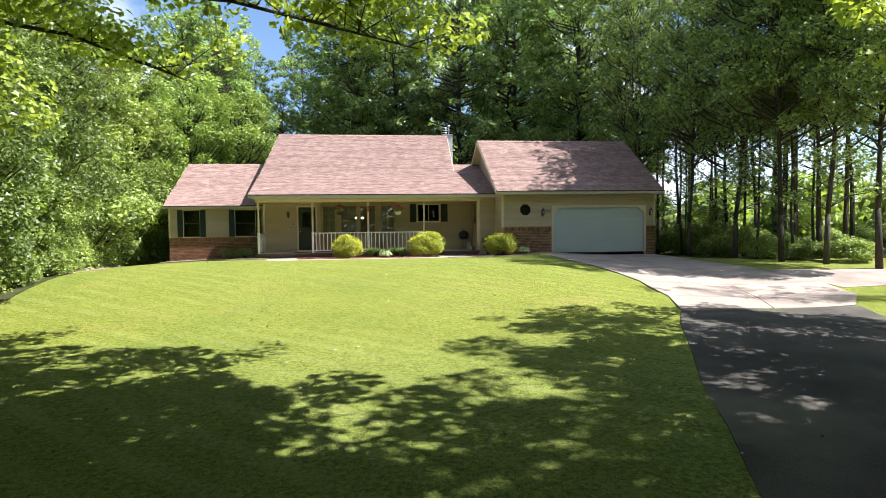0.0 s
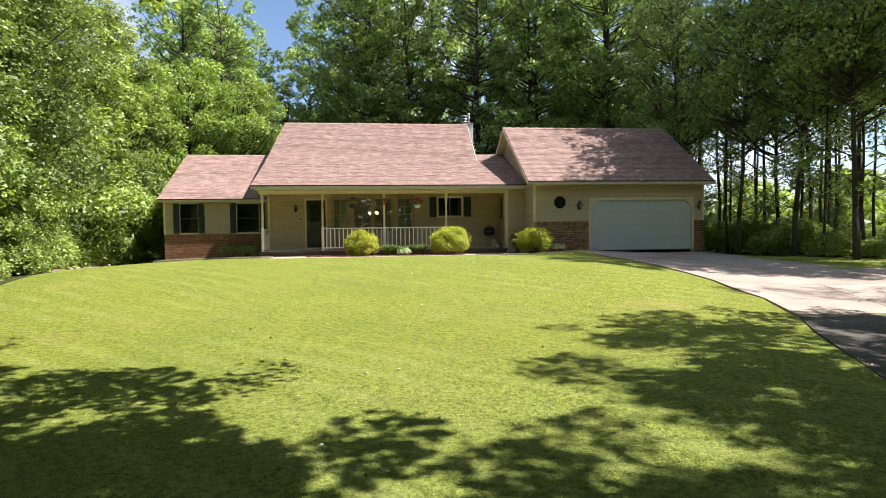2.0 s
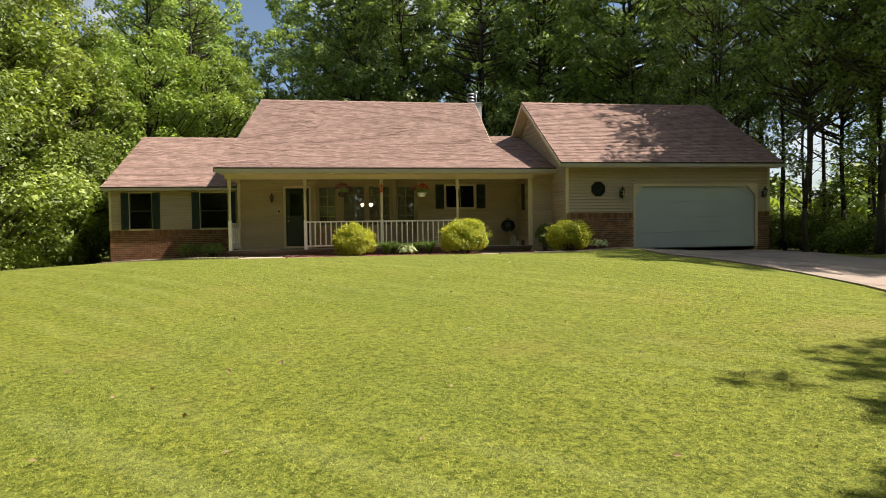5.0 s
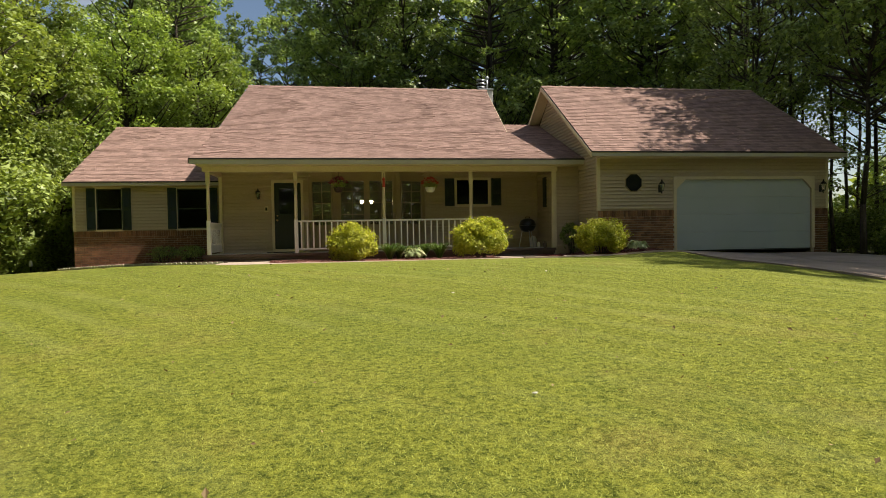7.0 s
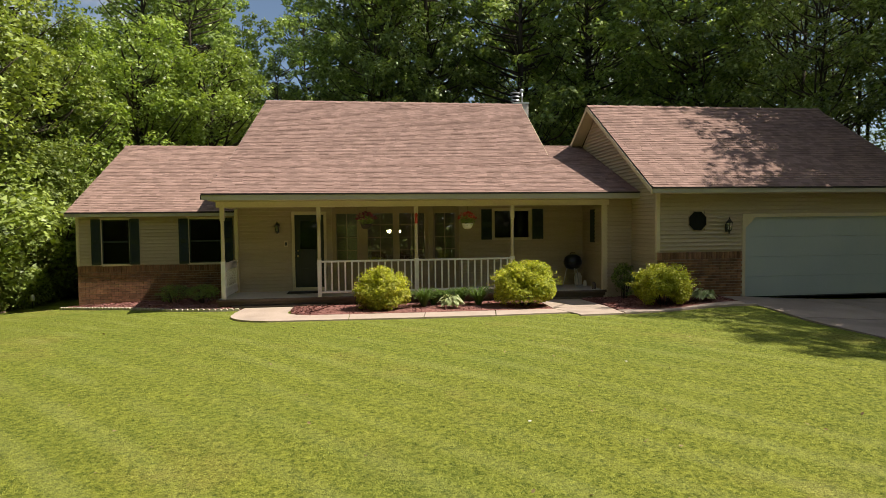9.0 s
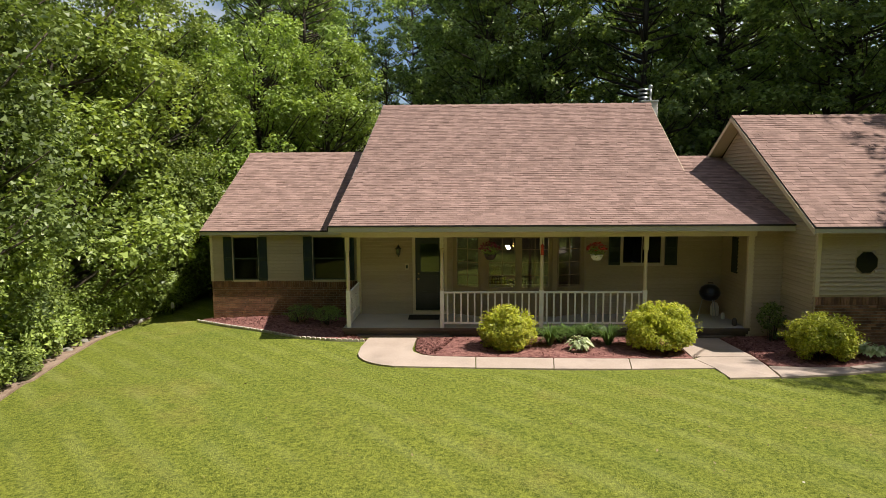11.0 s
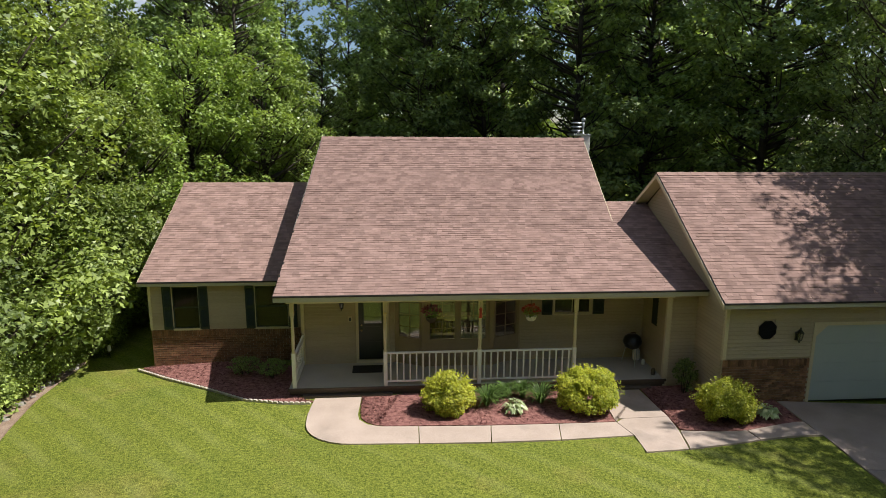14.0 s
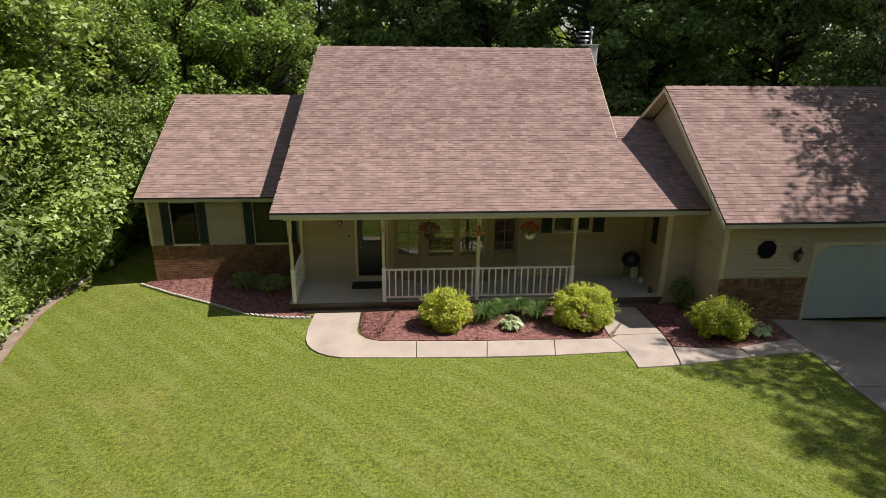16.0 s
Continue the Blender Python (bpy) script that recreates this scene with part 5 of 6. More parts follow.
# dining room: table, chairs, lamp
tb = empty("dining_table", 2.0, 3.9, 0.0)
tagged(tb, "dark wooden dining table behind the bay window", "table")
part("tabletop", boxed(-0.9, 0.9, -0.5, 0.5, 0.71, 0.75, bevel=0.01), WOODCHAIR, tb)
for sx in (-0.8, 0.8):
    for sy in (-0.42, 0.42):
        part("leg", boxed(sx - 0.035, sx + 0.035, sy - 0.035, sy + 0.035, 0.0, 0.71), WOODCHAIR, tb)


def chair(x, y, rz):
    c_ = empty("dining_chair", x, y, 0.0, rz)
    tagged(c_, "dark wooden dining chair with a slatted back", "chair", "chairs round the dining table")
    part("seat", boxed(-0.21, 0.21, -0.21, 0.21, 0.43, 0.47, bevel=0.008), WOODCHAIR, c_)
    bm = bmesh.new()
    box(bm, -0.21, -0.17, -0.21, -0.17, 0.47, 1.0)
    box(bm, 0.17, 0.21, -0.21, -0.17, 0.47, 1.0)
    box(bm, -0.17, 0.17, -0.205, -0.175, 0.90, 1.0)
    for i in range(4):
        box(bm, -0.13 + i * 0.08, -0.10 + i * 0.08, -0.2, -0.18, 0.55, 0.90)
    part("backrest", bm, WOODCHAIR, c_)
    for sx in (-0.19, 0.19):
        for sy in (-0.19, 0.19):
            part("leg", boxed(sx - 0.02, sx + 0.02, sy - 0.02, sy + 0.02, 0.0, 0.43), WOODCHAIR, c_)


chair(1.6, 3.1, 0)
chair(2.4, 3.1, 0)
chair(1.6, 4.7, 180)
chair(2.4, 4.7, 180)
ch = empty("chandelier", 2.15, 3.9, 1.62)
tagged(ch, "lit hanging dining lamp with glowing shades", "lamp")
bm = bmesh.new()
rod(bm, (0, 0, 0.1), (0, 0, 1.0), 0.012)
for i in range(4):
    a = math.pi / 4 + i * math.pi / 2
    rod(bm, (0, 0, 0.12), (0.24 * math.cos(a), 0.24 * math.sin(a), 0.06), 0.010)
part("frame", bm, BRASS, ch)
for i in range(4):
    a = math.pi / 4 + i * math.pi / 2
    bm = bmesh.new()
    lathe(bm, [(0.03, 0.06), (0.05, 0.10), (0.07, 0.16)], 0.24 * math.cos(a), 0.24 * math.sin(a), 12)
    part("shade", bm, BULB, ch, "glowing glass shade", True)


# ---- trees ----
def place(src, x, y, rz, s=1.0, sx=1.0):
    o = copy_thing(src, pose(x, y, float(gz(x, y)), 0, 0, rz) @ Matrix.Diagonal((s * sx, s * sx, s, 1)))
    return o


def stand(src, spots, label, group, seed):
    """Puts the first tree on the first spot and copies on the rest."""
    rnd = random.Random(seed)
    tagged(src, label, "tree", group)
    x, y, s = spots[0]
    for x2, y2, s2 in spots[1:]:
        place(src, x2, y2, rnd.uniform(0, 360), s2, rnd.uniform(0.9, 1.12))
    src.matrix_basis = pose(x, y, float(gz(x, y)), 0, 0, rnd.uniform(0, 360)) @ Matrix.Diagonal((s, s, s, 1))


tall_a = make_tree("tree", 11, 26, 6.0, 4.8, 0.26, 250, 190, 0.23, LEAF_DEEP, clump_r=(0.3, 0.85), narrow_top=0.15)
tall_b = make_tree("tree", 12, 28, 8.0, 4.2, 0.18, 250, 190, 0.22, LEAF_DEEP, lean=0.8, clump_r=(0.3, 0.85), narrow_top=0.15)
lane_a = make_tree("tree", 51, 27, 9.0, 4.0, 0.17, 170, 210, 0.17, LEAF_DEEP, lean=0.5, clump_r=(0.3, 0.85), narrow_top=0.1, low=20)
lane_b = make_tree("tree", 52, 25, 8.0, 3.6, 0.14, 150, 210, 0.16, LEAF_DEEP, lean=-1.3, clump_r=(0.3, 0.8), narrow_top=0.1, low=20)
lane_c = make_tree("tree", 53, 16, 6.0, 3.1, 0.105, 185, 260, 0.14, LEAF_DEEP, lean=0.7, clump_r=(0.28, 0.7), narrow_top=0.2, low=16)
tall_c = make_tree("tree", 13, 23, 4.0, 4.8, 0.28, 250, 190, 0.23, LEAF_DEEP, lean=-0.6, clump_r=(0.3, 0.85), narrow_top=0.15)
# slim trees and edge_c carry the leaf tone darkened for shade
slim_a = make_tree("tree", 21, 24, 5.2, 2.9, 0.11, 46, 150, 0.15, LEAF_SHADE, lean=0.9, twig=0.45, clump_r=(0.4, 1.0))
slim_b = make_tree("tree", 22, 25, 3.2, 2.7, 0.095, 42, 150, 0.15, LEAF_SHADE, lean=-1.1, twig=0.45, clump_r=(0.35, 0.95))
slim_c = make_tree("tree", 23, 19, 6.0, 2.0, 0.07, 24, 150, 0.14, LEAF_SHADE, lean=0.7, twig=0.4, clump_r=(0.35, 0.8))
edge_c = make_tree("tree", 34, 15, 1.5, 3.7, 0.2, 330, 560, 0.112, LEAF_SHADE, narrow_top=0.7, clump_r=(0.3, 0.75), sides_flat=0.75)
edge_a = make_tree("tree", 31, 13, 0.6, 3.4, 0.18, 270, 640, 0.108, LEAF_BRIGHT, narrow_top=0.9, clump_r=(0.3, 0.75), sides_flat=0.75)
edge_b = make_tree("tree", 32, 10, 0.3, 2.9, 0.15, 240, 620, 0.102, LEAF_BRIGHT, narrow_top=0.8, clump_r=(0.28, 0.68), sides_flat=0.75)
maple = make_tree("tree", 33, 9.5, 1.2, 3.1, 0.16, 220, 620, 0.105, LEAF_MAPLE, narrow_top=0.7, clump_r=(0.3, 0.72), sides_flat=0.75)
shade_a = make_tree("tree", 41, 24, 7.0, 7.2, 0.32, 190, 110, 0.26, LEAF_YELLOW, narrow_top=0.4)

stand(tall_a, [(2.5, 22, 1.0), (15, 19, 0.95), (8, 28, 1.1), (20, 30, 1.1), (-20, 18, 0.62), (-17, -6, 0.9), (0, 33, 1.15), (-13, -19, 0.9), (-3, 29, 0.7), (17.8, 12.0, 0.85), (26, 22, 1.0)],
      "tall dense broadleaf tree in the dark woods", "woods", 1)
stand(tall_b, [(5.4, 19, 0.95), (1.6, 19.5, 0.8), (12, 23, 1.05), (18.5, 15, 0.95), (16, 34, 1.2), (5, 36, 1.15), (21.6, -9.4, 0.68)],
      "tall slender broadleaf tree in the dark woods", "woods", 2)
stand(tall_c, [(9.8, 15.5, 0.95), (13.5, 16, 0.8), (-8.8, 20.0, 0.82), (-15.5, 22, 0.66), (-11.8, 30, 1.0), (-14.0, 38, 1.05), (-9.6, 25, 0.85), (-11.5, 21.5, 0.9), (-4.5, 24, 0.6), (-16, 30, 0.74), (-11.5, 27, 0.86), (-7.5, 29, 0.78), (-20, 26, 0.6), (-23, 27, 0.7), (-18, 14, 0.55), (20.5, 24, 1.0)],
      "spreading broadleaf tree with a forked trunk in the dark woods", "woods", 3)
stand(lane_a, [(22.6, 11.0, 0.95), (34.0, 12.0, 1.15), (38.0, 3.0, 1.1)],
      "tall dark-trunked tree with sparse low sprays beside the drive", "drive woods", 21)
stand(lane_b, [(26.5, 12.5, 1.0), (19.8, 8.6, 0.8), (36.0, -3.0, 1.0)],
      "leaning dark-trunked tree with sparse low sprays beside the drive", "drive woods", 22)
stand(lane_c, [(19.2, -0.2, 1.0), (20.2, -2.6, 1.06), (20.9, -7.6, 1.12), (22.3, 1.4, 1.0), (19.0, 4.6, 0.95), (22.6, -5.2, 1.1), (19.9, -6.3, 1.08)],
      "slender dark-trunked tree with an airy crown beside the drive", "drive woods", 23)
stand(slim_a, [(19.4, 3.5, 0.75), (22.5, 2.6, 0.85), (24.6, -1.2, 1.0), (26.5, 3.0, 1.0), (19.8, 7.5, 1.0), (24, -5.0, 1.0), (20.2, -14.8, 0.6)],
      "slim tall tree with a bare dark trunk at the wood edge", "slim trunks", 4)
stand(slim_b, [(18.6, 6.8, 0.8), (21.6, 5.5, 0.9), (23.6, 0.6, 0.9), (26.0, -3.2, 1.0), (29.5, 7.0, 1.05), (27.4, -5.8, 1.0), (22.6, -15.2, 0.6)],
      "slim leaning tree with a bare dark trunk at the wood edge", "slim trunks", 5)
stand(slim_c, [(19.0, 5.2, 0.9), (20.2, 2.2, 1.0), (21.2, 3.4, 0.9), (22.0, -0.6, 1.0), (23.2, 4.2, 1.1), (21.8, -4.6, 0.9), (23.4, -2.6, 1.0), (25.2, 1.2, 1.1), (20.2, -4.2, 0.85), (25.0, -6.6, 1.0), (27.2, 0.8, 1.1), (28.6, 4.8, 1.1), (24.6, 6.6, 1.1), (22.2, 8.6, 1.1)],
      "thin sapling trunk with a small crown at the wood edge", "slim trunks", 10)
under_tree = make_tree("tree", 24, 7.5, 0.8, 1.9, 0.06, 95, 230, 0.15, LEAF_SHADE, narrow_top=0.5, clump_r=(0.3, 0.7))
stand(under_tree, [(19.2, 8.6, 0.9), (21.2, 7.2, 0.5), (22.5, 2.4, 0.4), (21.8, 10.2, 1.0), (25.4, 1.2, 0.35)],
      "small shaded understorey tree at the wood edge", "understorey", 13)
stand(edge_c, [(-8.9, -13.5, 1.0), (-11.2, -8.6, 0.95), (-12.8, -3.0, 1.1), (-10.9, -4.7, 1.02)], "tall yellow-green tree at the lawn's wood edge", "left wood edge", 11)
stand(edge_a, [(-11.8, 7.5, 1.06), (-13.0, 2.2, 1.4), (-12.2, -3.2, 1.1), (-11.5, -8.0, 1.0), (-13.5, 12.5, 0.8), (-14.5, -1.5, 1.2), (-12.0, -14.0, 1.05), (-15.5, 6.5, 1.2), (-13.5, -11, 1.3)],
      "sunlit leafy tree with foliage down to the ground", "left wood edge", 6)
stand(edge_b, [(-9.6, 14.5, 0.9), (-12.2, 5.0, 0.8), (-12.0, -0.6, 0.75), (-10.3, -5.6, 0.75), (-9.8, -11.2, 0.8), (-9.2, -15.5, 0.8), (-4.4, 15.4, 0.8)],
      "young sunlit tree with foliage down to the ground", "left wood edge", 7)
stand(maple, [(-9.0, 12.6, 1.24), (-6.0, 13.8, 1.15), (-11.2, 9.4, 1.15)], "bright yellow-green maple behind the wing roof", "maples", 8)


def bough(tree, a, b, seed, count, spread, leaf=0.13, per=210):
    """A long limb with hanging leaf sprays, part of a tree; a and b are places in the world."""
    inv = tree.matrix_basis.inverted()
    rng_ = np.random.default_rng(seed)
    a, b = Vector(a), Vector(b)
    bm = bmesh.new()
    pts = [a.lerp(b, u) + Vector((0, 0, 1.0 * math.sin(math.pi * u))) for u in (0, 0.25, 0.5, 0.75, 1.0)]
    limb(bm, pts, [0.10, 0.07, 0.05, 0.03, 0.012], 6)
    cs, rs = [], []
    for i in range(count):
        u = rng_.uniform(0.25, 1.02)
        c = np.array(a.lerp(b, u)) + np.array([0, 0, 1.0 * math.sin(math.pi * u)])
        c2 = c + rng_.normal(size=3) * np.array([spread, spread, spread * 0.35]) * (0.4 + 0.6 * u) + np.array([0, 0, 0.3])
        cs.append(c2)
        rs.append(rng_.uniform(0.35, 0.65))
        rod(bm, c, c2, 0.012, 0.005, 4)
    bm.transform(inv)
    part("bough", bm, BARK, tree)
    p, o = clump_points(rng_, np.array(cs), rs, per, 0.5)
    v, f = leaves(rng_, p, leaf, 0.5, 0.4, 0.34, o)
    v = np.array([inv @ Vector(q) for q in v])
    raw_mesh("bough_leaves", v, f, LEAF_YELLOW, tree)


stand(shade_a, [(15.1, -21.1, 0.615), (13.9, -24.2, 0.60), (15.4, -32.0, 0.9), (11.4, -34.0, 1.0), (15.5, -36, 1.0), (19.3, -31.0, 1.0), (-10.0, -22.0, 0.75), (-8.5, -31, 0.8), (11, -37, 1.0), (0, -39, 1.0)],
      "large yellow-green shade tree beside the drive", "drive trees", 9)
near_left = make_tree("tree", 42, 11, 3.4, 5.8, 0.24, 150, 200, 0.15, LEAF_YELLOW, narrow_top=0.5, clump_r=(0.45, 0.95), simple=False)
tagged(near_left, "yellow-green tree that overhangs the lawn edge", "tree", "drive trees")
near_left.matrix_basis = pose(-8.2, -19.8, float(gz(-8.2, -19.8)))
bough(near_left, (-8.0, -19.8, 3.6), (-0.9, -18.2, 3.9), 5, 45, 0.6)
bough(near_left, (-8.0, -19.8, 3.8), (3.1, -20.5, 3.9), 6, 60, 0.55)
overhang = make_tree("tree", 44, 13, 5.5, 6.5, 0.30, 170, 130, 0.20, LEAF_YELLOW, narrow_top=0.5, clump_r=(0.5, 1.1))
tagged(overhang, "large yellow-green tree with boughs far over the lawn", "tree", "drive trees")
overhang.matrix_basis = pose(-4.8, -26.5, float(gz(-4.8, -26.5)))
for k, end in enumerate(((-0.6, -19.4, 6.0), (1.2, -19.8, 6.1), (3.0, -20.9, 6.3), (4.7, -22.2, 6.5), (5.8, -23.6, 6.8), (6.6, -24.8, 7.0), (7.2, -26.1, 7.3), (6.4, -27.4, 7.4), (4.2, -24.6, 7.8), (8.6, -25.4, 7.2), (1.0, -24.0, 7.4), (3.0, -26.2, 7.6), (8.3, -23.7, 7.0), (2.6, -24.4, 6.6), (4.2, -22.9, 6.2), (-0.2, -21.2, 6.4))):
    bough(overhang, (-4.7, -26.5, 5.0 + 0.2 * k), end, 15 + k, 70, 0.65, 0.20, 380)

# undergrowth along the wood edges
rnd = random.Random(77)
u_src = empty("undergrowth_shrub")
tagged(u_src, "low leafy undergrowth at the wood edge", "shrub", "undergrowth")
bush_mesh("foliage", 71, 1.1, 1.0, 1.5, LEAF_BRIGHT, 70, 1500, 0.085, u_src)
spots = [(-11.1 - 0.3 * math.sin(k), -1.0 + 1.25 * k) for k in range(9)] + [(-8.4 - 0.30 * k, -13.0 + 1.75 * k) for k in range(7)] + [(-7.6, -15.5), (-7.6, -18), (-7.6, -20.5)]
spots += [(19.5 + 2.4 * k, 9.5 - 0.9 * k) for k in range(7)] + [(26 + 2.6 * k, 13 - 0.6 * k) for k in range(6)] + [(29 + 1.9 * k, 2.5 - 0.9 * k) for k in range(6)] + [(30 + 3 * k, 17 - k) for k in range(6)]
spots += [(21.5 + 1.1 * math.sin(2.1 * k), 6.0 - 1.3 * k) for k in range(11)]
for k, (x, y) in enumerate(spots):
    s = rnd.uniform(0.6, 1.2)
    m = pose(x, y, float(gz(x, y)) - 0.05, 0, 0, rnd.uniform(0, 360)) @ Matrix.Diagonal((s, s, s * rnd.uniform(0.8, 1.2), 1))
    if k == 0:
        u_src.matrix_basis = m
    else:
        copy_thing(u_src, m)

# far woods that close the view
rng = np.random.default_rng(5)
n = 110000
ang = rng.uniform(0, 2 * math.pi, n)
rad = rng.uniform(46, 62, n)
px, py = 4 + rad * np.cos(ang), 6 + rad * np.sin(ang)
hmax = 15 + 4 * np.sin(ang * 9) + 3 * np.sin(ang * 23 + 1)
thin = (ang > 0.1) & (ang < 0.9)
hmax = np.where(thin, 5.0 + 2.5 * np.sin(ang * 31), hmax)
pz = gz(px, py) + hmax * rng.uniform(0, 1, n) ** 0.8
v, f = leaves(rng, np.stack([px, py, pz], -1), 0.75, 0.2, 0.5, 0.4, None, True)
far = raw_mesh("far_woods", v, f, LEAF_BRIGHT)
tagged(far, "distant green woods round the plot", "woods", kind="stuff")

# ---- grass blades on the lawn ----
rng = np.random.default_rng(8)
bx = np.concatenate([rng.uniform(-7, 11.5, 230000), rng.uniform(-3.5, 7.5, 400000)])
by = np.concatenate([rng.uniform(-27.5, -3.2, 230000), rng.uniform(-25.5, -6.0, 400000)])
left_edge = np.interp(by, (-25.4, -23.2, -20.9, -16.5, -12, -5), (5.2, 6.2, 7.3, 9.5, 10.8, 10.4))
keep = (bx < left_edge) & (bx > np.interp(by, (-16, -8, -4), (-5, -7, -7)))
fade = np.minimum(ease(0, 6, -2.6 - by), ease(0, 3.5, by + 27.8)) * ease(0, 3, bx + 7.4)
dense = np.arange(len(bx)) >= 230000
fade = np.where(dense, ease(0, 3, bx + 3.5) * ease(0, 3, 7.5 - bx) * ease(0, 5, -6 - by), fade) * ease(0, 1.2, left_edge - bx)
keep &= rng.uniform(0, 1, len(bx)) < fade
bx, by = bx[keep], by[keep]
n = len(bx)
a = rng.uniform(0, 6.28, n)
tuft = 0.5 + 0.5 * np.sin(bx * 9.1 + 3 * np.sin(by * 5.3)) * np.sin(by * 8.3 + 2 * np.sin(bx * 6.1))
h = rng.uniform(0.008, 0.018, n) + 0.010 * tuft * rng.uniform(0, 1, n)
w = rng.uniform(0.002, 0.0042, n)
z = gz(bx, by) + 0.015 * np.sin(bx * 1.3 + 0.7 * by) * np.sin(by * 0.9)
base = np.stack([bx, by, z - 0.004], -1)
side_ = np.stack([np.cos(a), np.sin(a), np.zeros(n)], -1) * w[:, None]
tip = base + np.stack([rng.normal(0, 0.020, n), rng.normal(0, 0.020, n), h], -1)
turned = np.cross(2 * side_, tip - base + side_)[:, 1] > 0
side_[turned] *= -1
v = np.stack([base - side_, base + side_, tip], 1).reshape(-1, 3)
blades = raw_mesh("grass", v, np.arange(3 * n).reshape(-1, 3), BLADE)
up_ = np.repeat(np.stack([rng.normal(0, 0.25, n), rng.normal(0, 0.25, n), np.ones(n)], -1), 3, 0)
blades.data.normals_split_custom_set_from_vertices([tuple(q) for q in up_ / np.linalg.norm(up_, axis=1)[:, None]])
tagged(blades, "short mown grass blades of the lawn", "grass", kind="stuff")

# bare earth along the left wood edge, stones and a small path light on it
strip = sheet("bare_earth", [(-10.2, 4.0), (-10.15, 2.6), (-10.15, 1.0), (-9.8, -0.8), (-9.35, -2.6), (-8.6, -5.6)], [(-10.6, 4.0), (-10.75, 2.6), (-10.8, 1.0), (-10.4, -0.9), (-9.9, -2.8), (-9.1, -5.7)], EARTH, 0.045, 4, 0.5)
tagged(strip, "strip of bare pinkish earth at the wood edge", "ground", kind="structure")
rnd = random.Random(12)
for k in range(14):
    u = rnd.uniform(0, 1)
    x, y = float(np.interp(u, (0, 0.5, 1), (-10.5, -10.45, -9.6))) + rnd.uniform(-0.2, 0.2), float(np.interp(u, (0, 0.5, 1), (4.0, 0.5, -3.4)))
    bm = bmesh.new()
    bmesh.ops.create_icosphere(bm, subdivisions=2, radius=rnd.uniform(0.07, 0.15))
    for v_ in bm.verts:
        v_.co = Vector((v_.co.x * 1.3, v_.co.y, v_.co.z * 0.6)) * (1 + 0.25 * noise.noise(v_.co * 9 + Vector((k, 0, 0))))
    o = link_mesh("stone", bm, STONE, None, "", True)
    o.location = (x, y, float(gz(x, y)) + 0.06)
    tagged(o, "small pinkish field stone at the wood edge", "stone", "edge stones")
pl = empty("path_light", -9.55, 4.3, float(gz(-9.55, 4.3)))
tagged(pl, "small pale path light on a stake in shaded grass", "garden light")
bm = bmesh.new()
rod(bm, (0, 0, -0.05), (0, 0, 0.28), 0.012)
part("stake", bm, BLACK, pl)
bm = bmesh.new()
lathe(bm, [(0.05, 0.26), (0.06, 0.30), (0.055, 0.42), (0.03, 0.47)], sides=12)
part("head", bm, WHITE, pl, "", True)

# pale scraps and clover heads lying on the lawn
rnd = random.Random(4)
for x, y in ((1.86, -22.3), (1.76, -21.16), (1.71, -19.5), (1.34, -21.7), (2.10, -19.36), (2.84, -14.5), (5.1, -8.0), (2.98, -10.1)):
    bm = bmesh.new()
    bmesh.ops.create_icosphere(bm, subdivisions=1, radius=0.02)
    for v_ in bm.verts:
        v_.co = Vector((v_.co.x * rnd.uniform(0.7, 1.4), v_.co.y * rnd.uniform(0.6, 1.1), v_.co.z * 0.5))
    o = link_mesh("fallen_petal", bm, PAPER)
    o.location = (x, y, float(gz(x, y)) + 0.03)
    tagged(o, "small pale scrap lying on the mown grass", "lawn scrap", "lawn scraps")

# dry leaf flakes scattered in the grass
rng = np.random.default_rng(31)
n = 420
fx, fy = rng.uniform(-4, 8, n), rng.uniform(-26, -4, n)
v, f = leaves(rng, np.stack([fx, fy, gz(fx, fy) + 0.022], -1), 0.045, 1.0, 0.5, 0.3)
flakes = raw_mesh("leaf_litter", v, f, FLAKE)
tagged(flakes, "dry brown leaf flakes scattered over the lawn", "leaf litter", kind="stuff")

# ---- brick and shingle pieces, last ----
count = 0


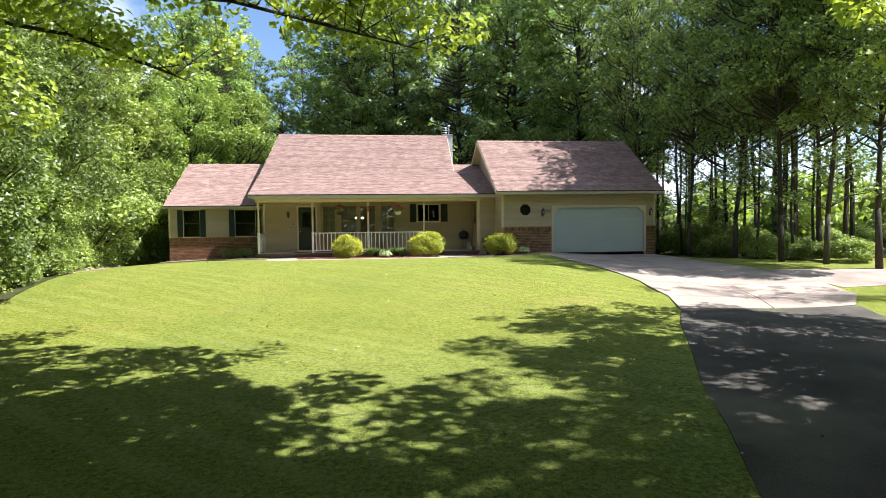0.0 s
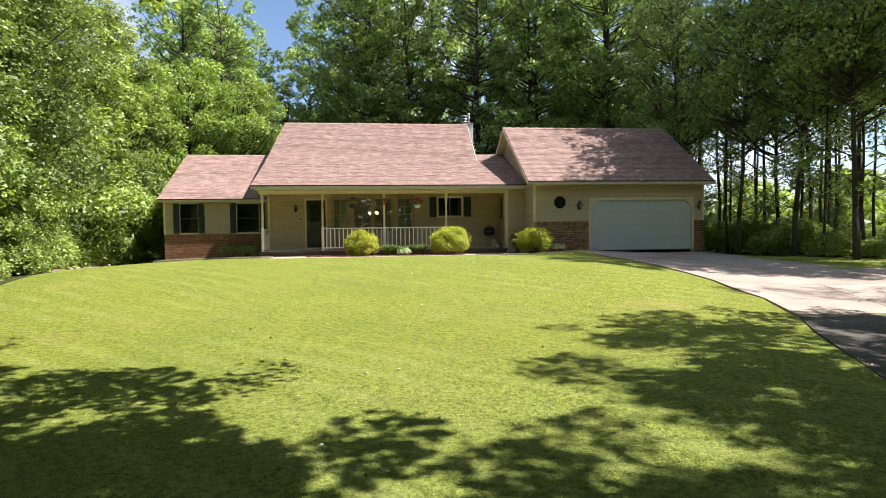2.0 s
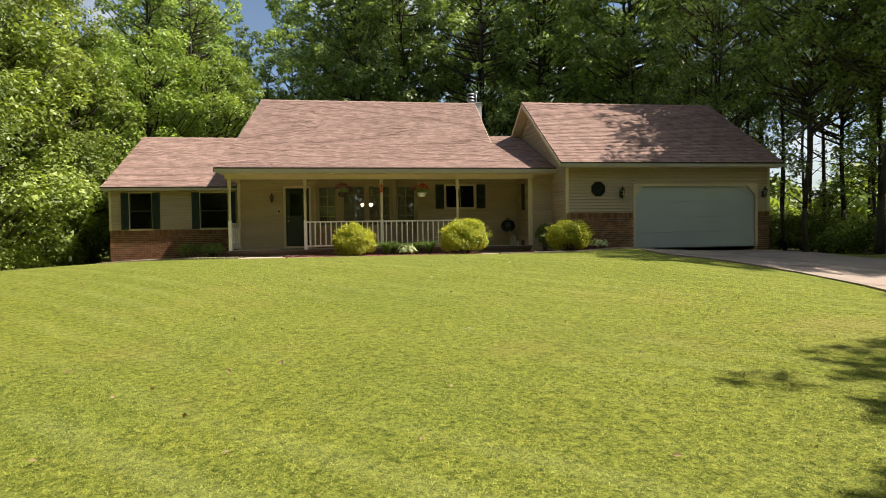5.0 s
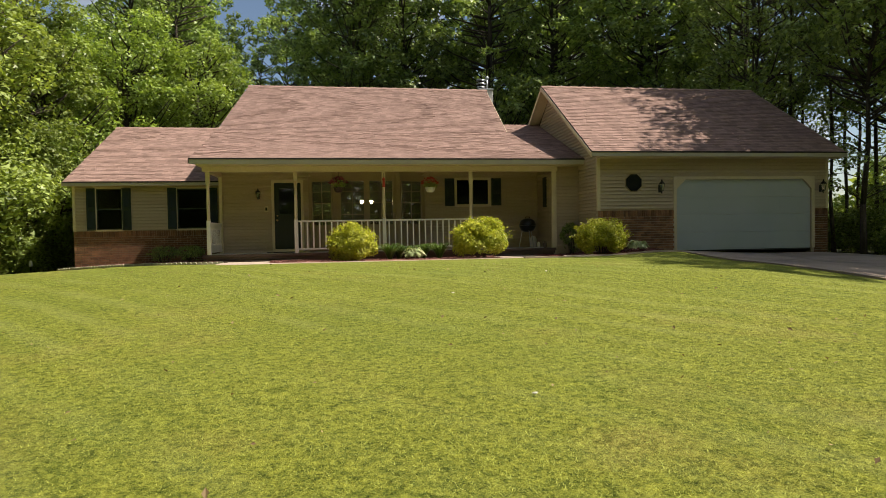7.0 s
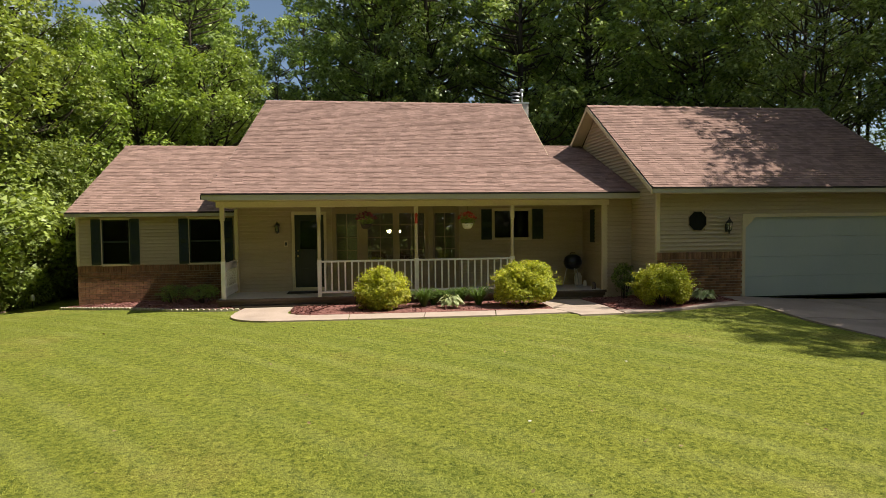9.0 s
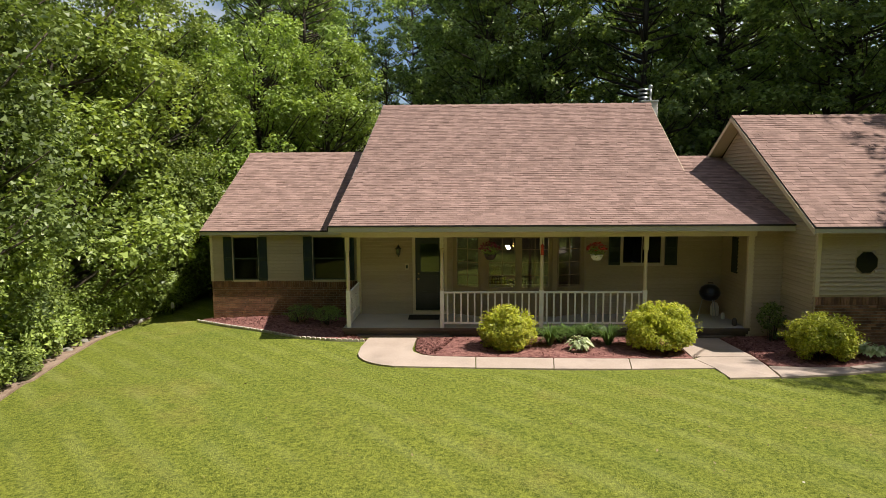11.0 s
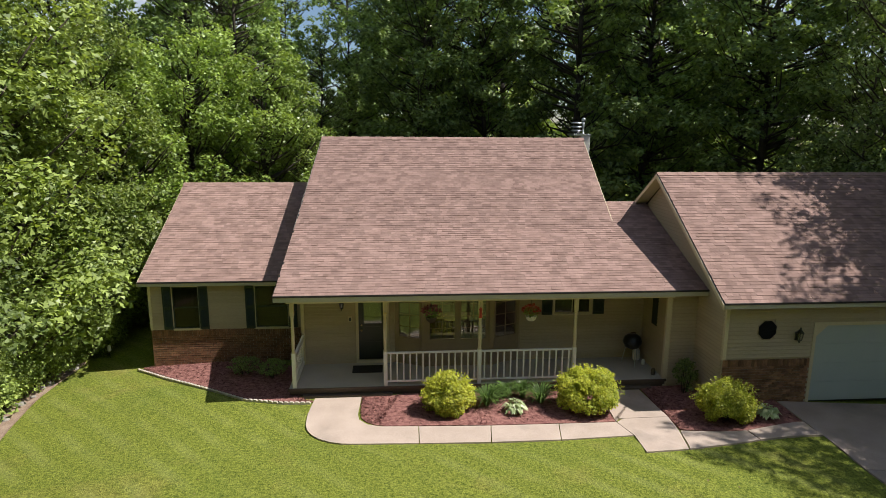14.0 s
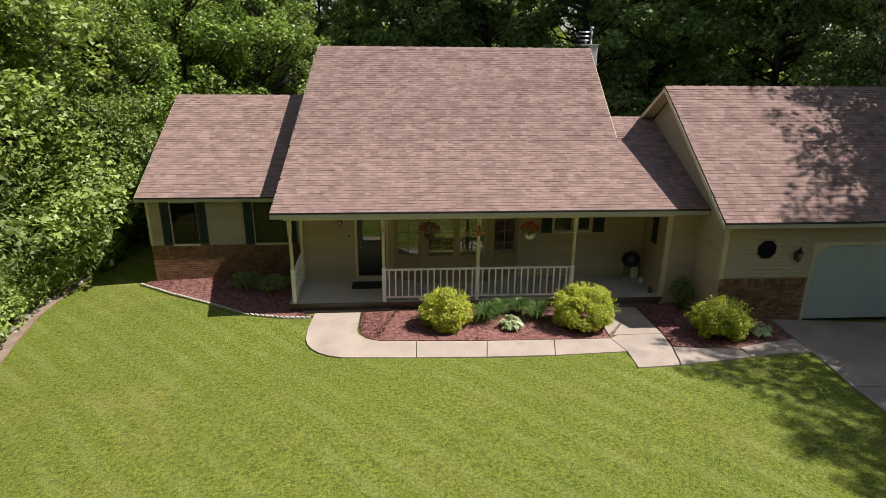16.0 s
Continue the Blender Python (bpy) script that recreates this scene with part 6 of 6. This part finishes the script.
def brick_band(wall, x0, x1, y, z0, z1, seed, quota):
    """Running-bond bricks with recessed joints, a soldier course on top."""
    global count
    part("mortar_bed", boxed(x0, x1, y - 0.012, y - 0.001, z0, z1), MORTAR, wall)
    rnd_ = random.Random(seed)
    meshes = {}
    rest_v, rest_f = [], []

    def one(a, b, c, d, near):
        key = (round(b - a, 3), round(d - c, 3))
        if near:
            if key not in meshes:
                o = part("brick", boxed(-(b - a) / 2, (b - a) / 2, -0.016, 0.016, -(d - c) / 2, (d - c) / 2, bevel=0.003), BRICK, wall)
                meshes[key] = o.data
            else:
                o = new("brick", meshes[key])
                o.parent = wall
            o.location = ((a + b) / 2, y - 0.018 + rnd_.uniform(-0.002, 0.002), (c + d) / 2)
        else:
            f0, f1 = y - 0.034 + rnd_.uniform(-0.002, 0.002), y - 0.010
            k = len(rest_v)
            rest_v.extend([(a, f0, c), (b, f0, c), (b, f0, d), (a, f0, d), (a, f1, c), (b, f1, c), (b, f1, d), (a, f1, d)])
            rest_f.extend([(k, k + 1, k + 2, k + 3), (k + 1, k + 5, k + 6, k + 2), (k + 4, k, k + 3, k + 7), (k + 3, k + 2, k + 6, k + 7), (k + 4, k + 5, k + 1, k)])
    z = z1 - 0.20
    x = x0
    while x < x1 - 0.02:
        e = min(x + 0.064, x1)
        one(x, e, z + 0.008, z1, quota)
        x += 0.074
    row = 0
    while z > z0 + 0.02:
        c = max(z - 0.064, z0)
        x = x0 - (0.105 if row % 2 else 0.0)
        while x < x1 - 0.02:
            a, b = max(x, x0), min(x + 0.197, x1)
            if b - a > 0.03:
                one(a, b, c, z, False if quota is None else (quota and x < x0 + 2.2))
            x += 0.21
        z -= 0.075
        row += 1
    if rest_v:
        r = raw_mesh("bricks", rest_v, rest_f, BRICK, wall)
        r["kind"] = "stuff"


brick_band(gar_front, GXL, DG0 - 0.09, GYF, -0.45, 1.12, 1, True)
brick_band(gar_front, DG1 + 0.09, GXR, GYF, -0.45, 1.12, 2, False)
brick_band(wing_front, WX, ML - 0.06, WY, -0.75, BRICKZ, 3, False)


def shingle_rows():
    by_roof = {}
    for entry in pieces:
        by_roof.setdefault(entry[0], []).append(entry)
    for roof, rows_ in by_roof.items():
        V, F = [], []
        rnd_ = random.Random(len(rows_))
        made = 0
        for _, el, er, tl, tr, nrm, k, total, r0, near in rows_:
            u0, u1 = k / total, min(1.0, (k + 1.12) / total)
            a0, b0, a1, b1 = el.lerp(tl, u0), er.lerp(tr, u0), el.lerp(tl, u1), er.lerp(tr, u1)
            w = (b0 - a0).length
            x = -rnd_.uniform(0, 0.3)
            while x < w:
                wid = rnd_.choice((0.14, 0.18, 0.22, 0.30))
                s0, s1 = max(0, x) / w, min(w, x + wid - 0.003) / w
                x += wid
                if s1 - s0 < 0.003:
                    continue
                lift = rnd_.choice((0.008, 0.011, 0.015))
                p = [a0.lerp(b0, s0) + nrm * lift, a0.lerp(b0, s1) + nrm * lift, a1.lerp(b1, s1) + nrm * 0.003, a1.lerp(b1, s0) + nrm * 0.003]
                q = [a0.lerp(b0, s0) - nrm * 0.004, a0.lerp(b0, s1) - nrm * 0.004]
                if near and made < 300:
                    made += 1
                    raw_mesh("shingle", [tuple(c) for c in p + q + [p[2] - nrm * 0.006, p[3] - nrm * 0.006]],
                             [(0, 1, 2, 3), (4, 5, 1, 0), (5, 6, 2, 1), (7, 4, 0, 3)], SHINGLE, roof)
                    continue
                i = len(V)
                V.extend([tuple(c) for c in p + q + [p[2] - nrm * 0.006, p[3] - nrm * 0.006]])
                F.extend([(i, i + 1, i + 2, i + 3), (i + 4, i + 5, i + 1, i), (i + 5, i + 6, i + 2, i + 1), (i + 7, i + 4, i, i + 3)])
        r = raw_mesh("shingles", V, F, SHINGLE, roof)
        r["kind"] = "stuff"


shingle_rows()
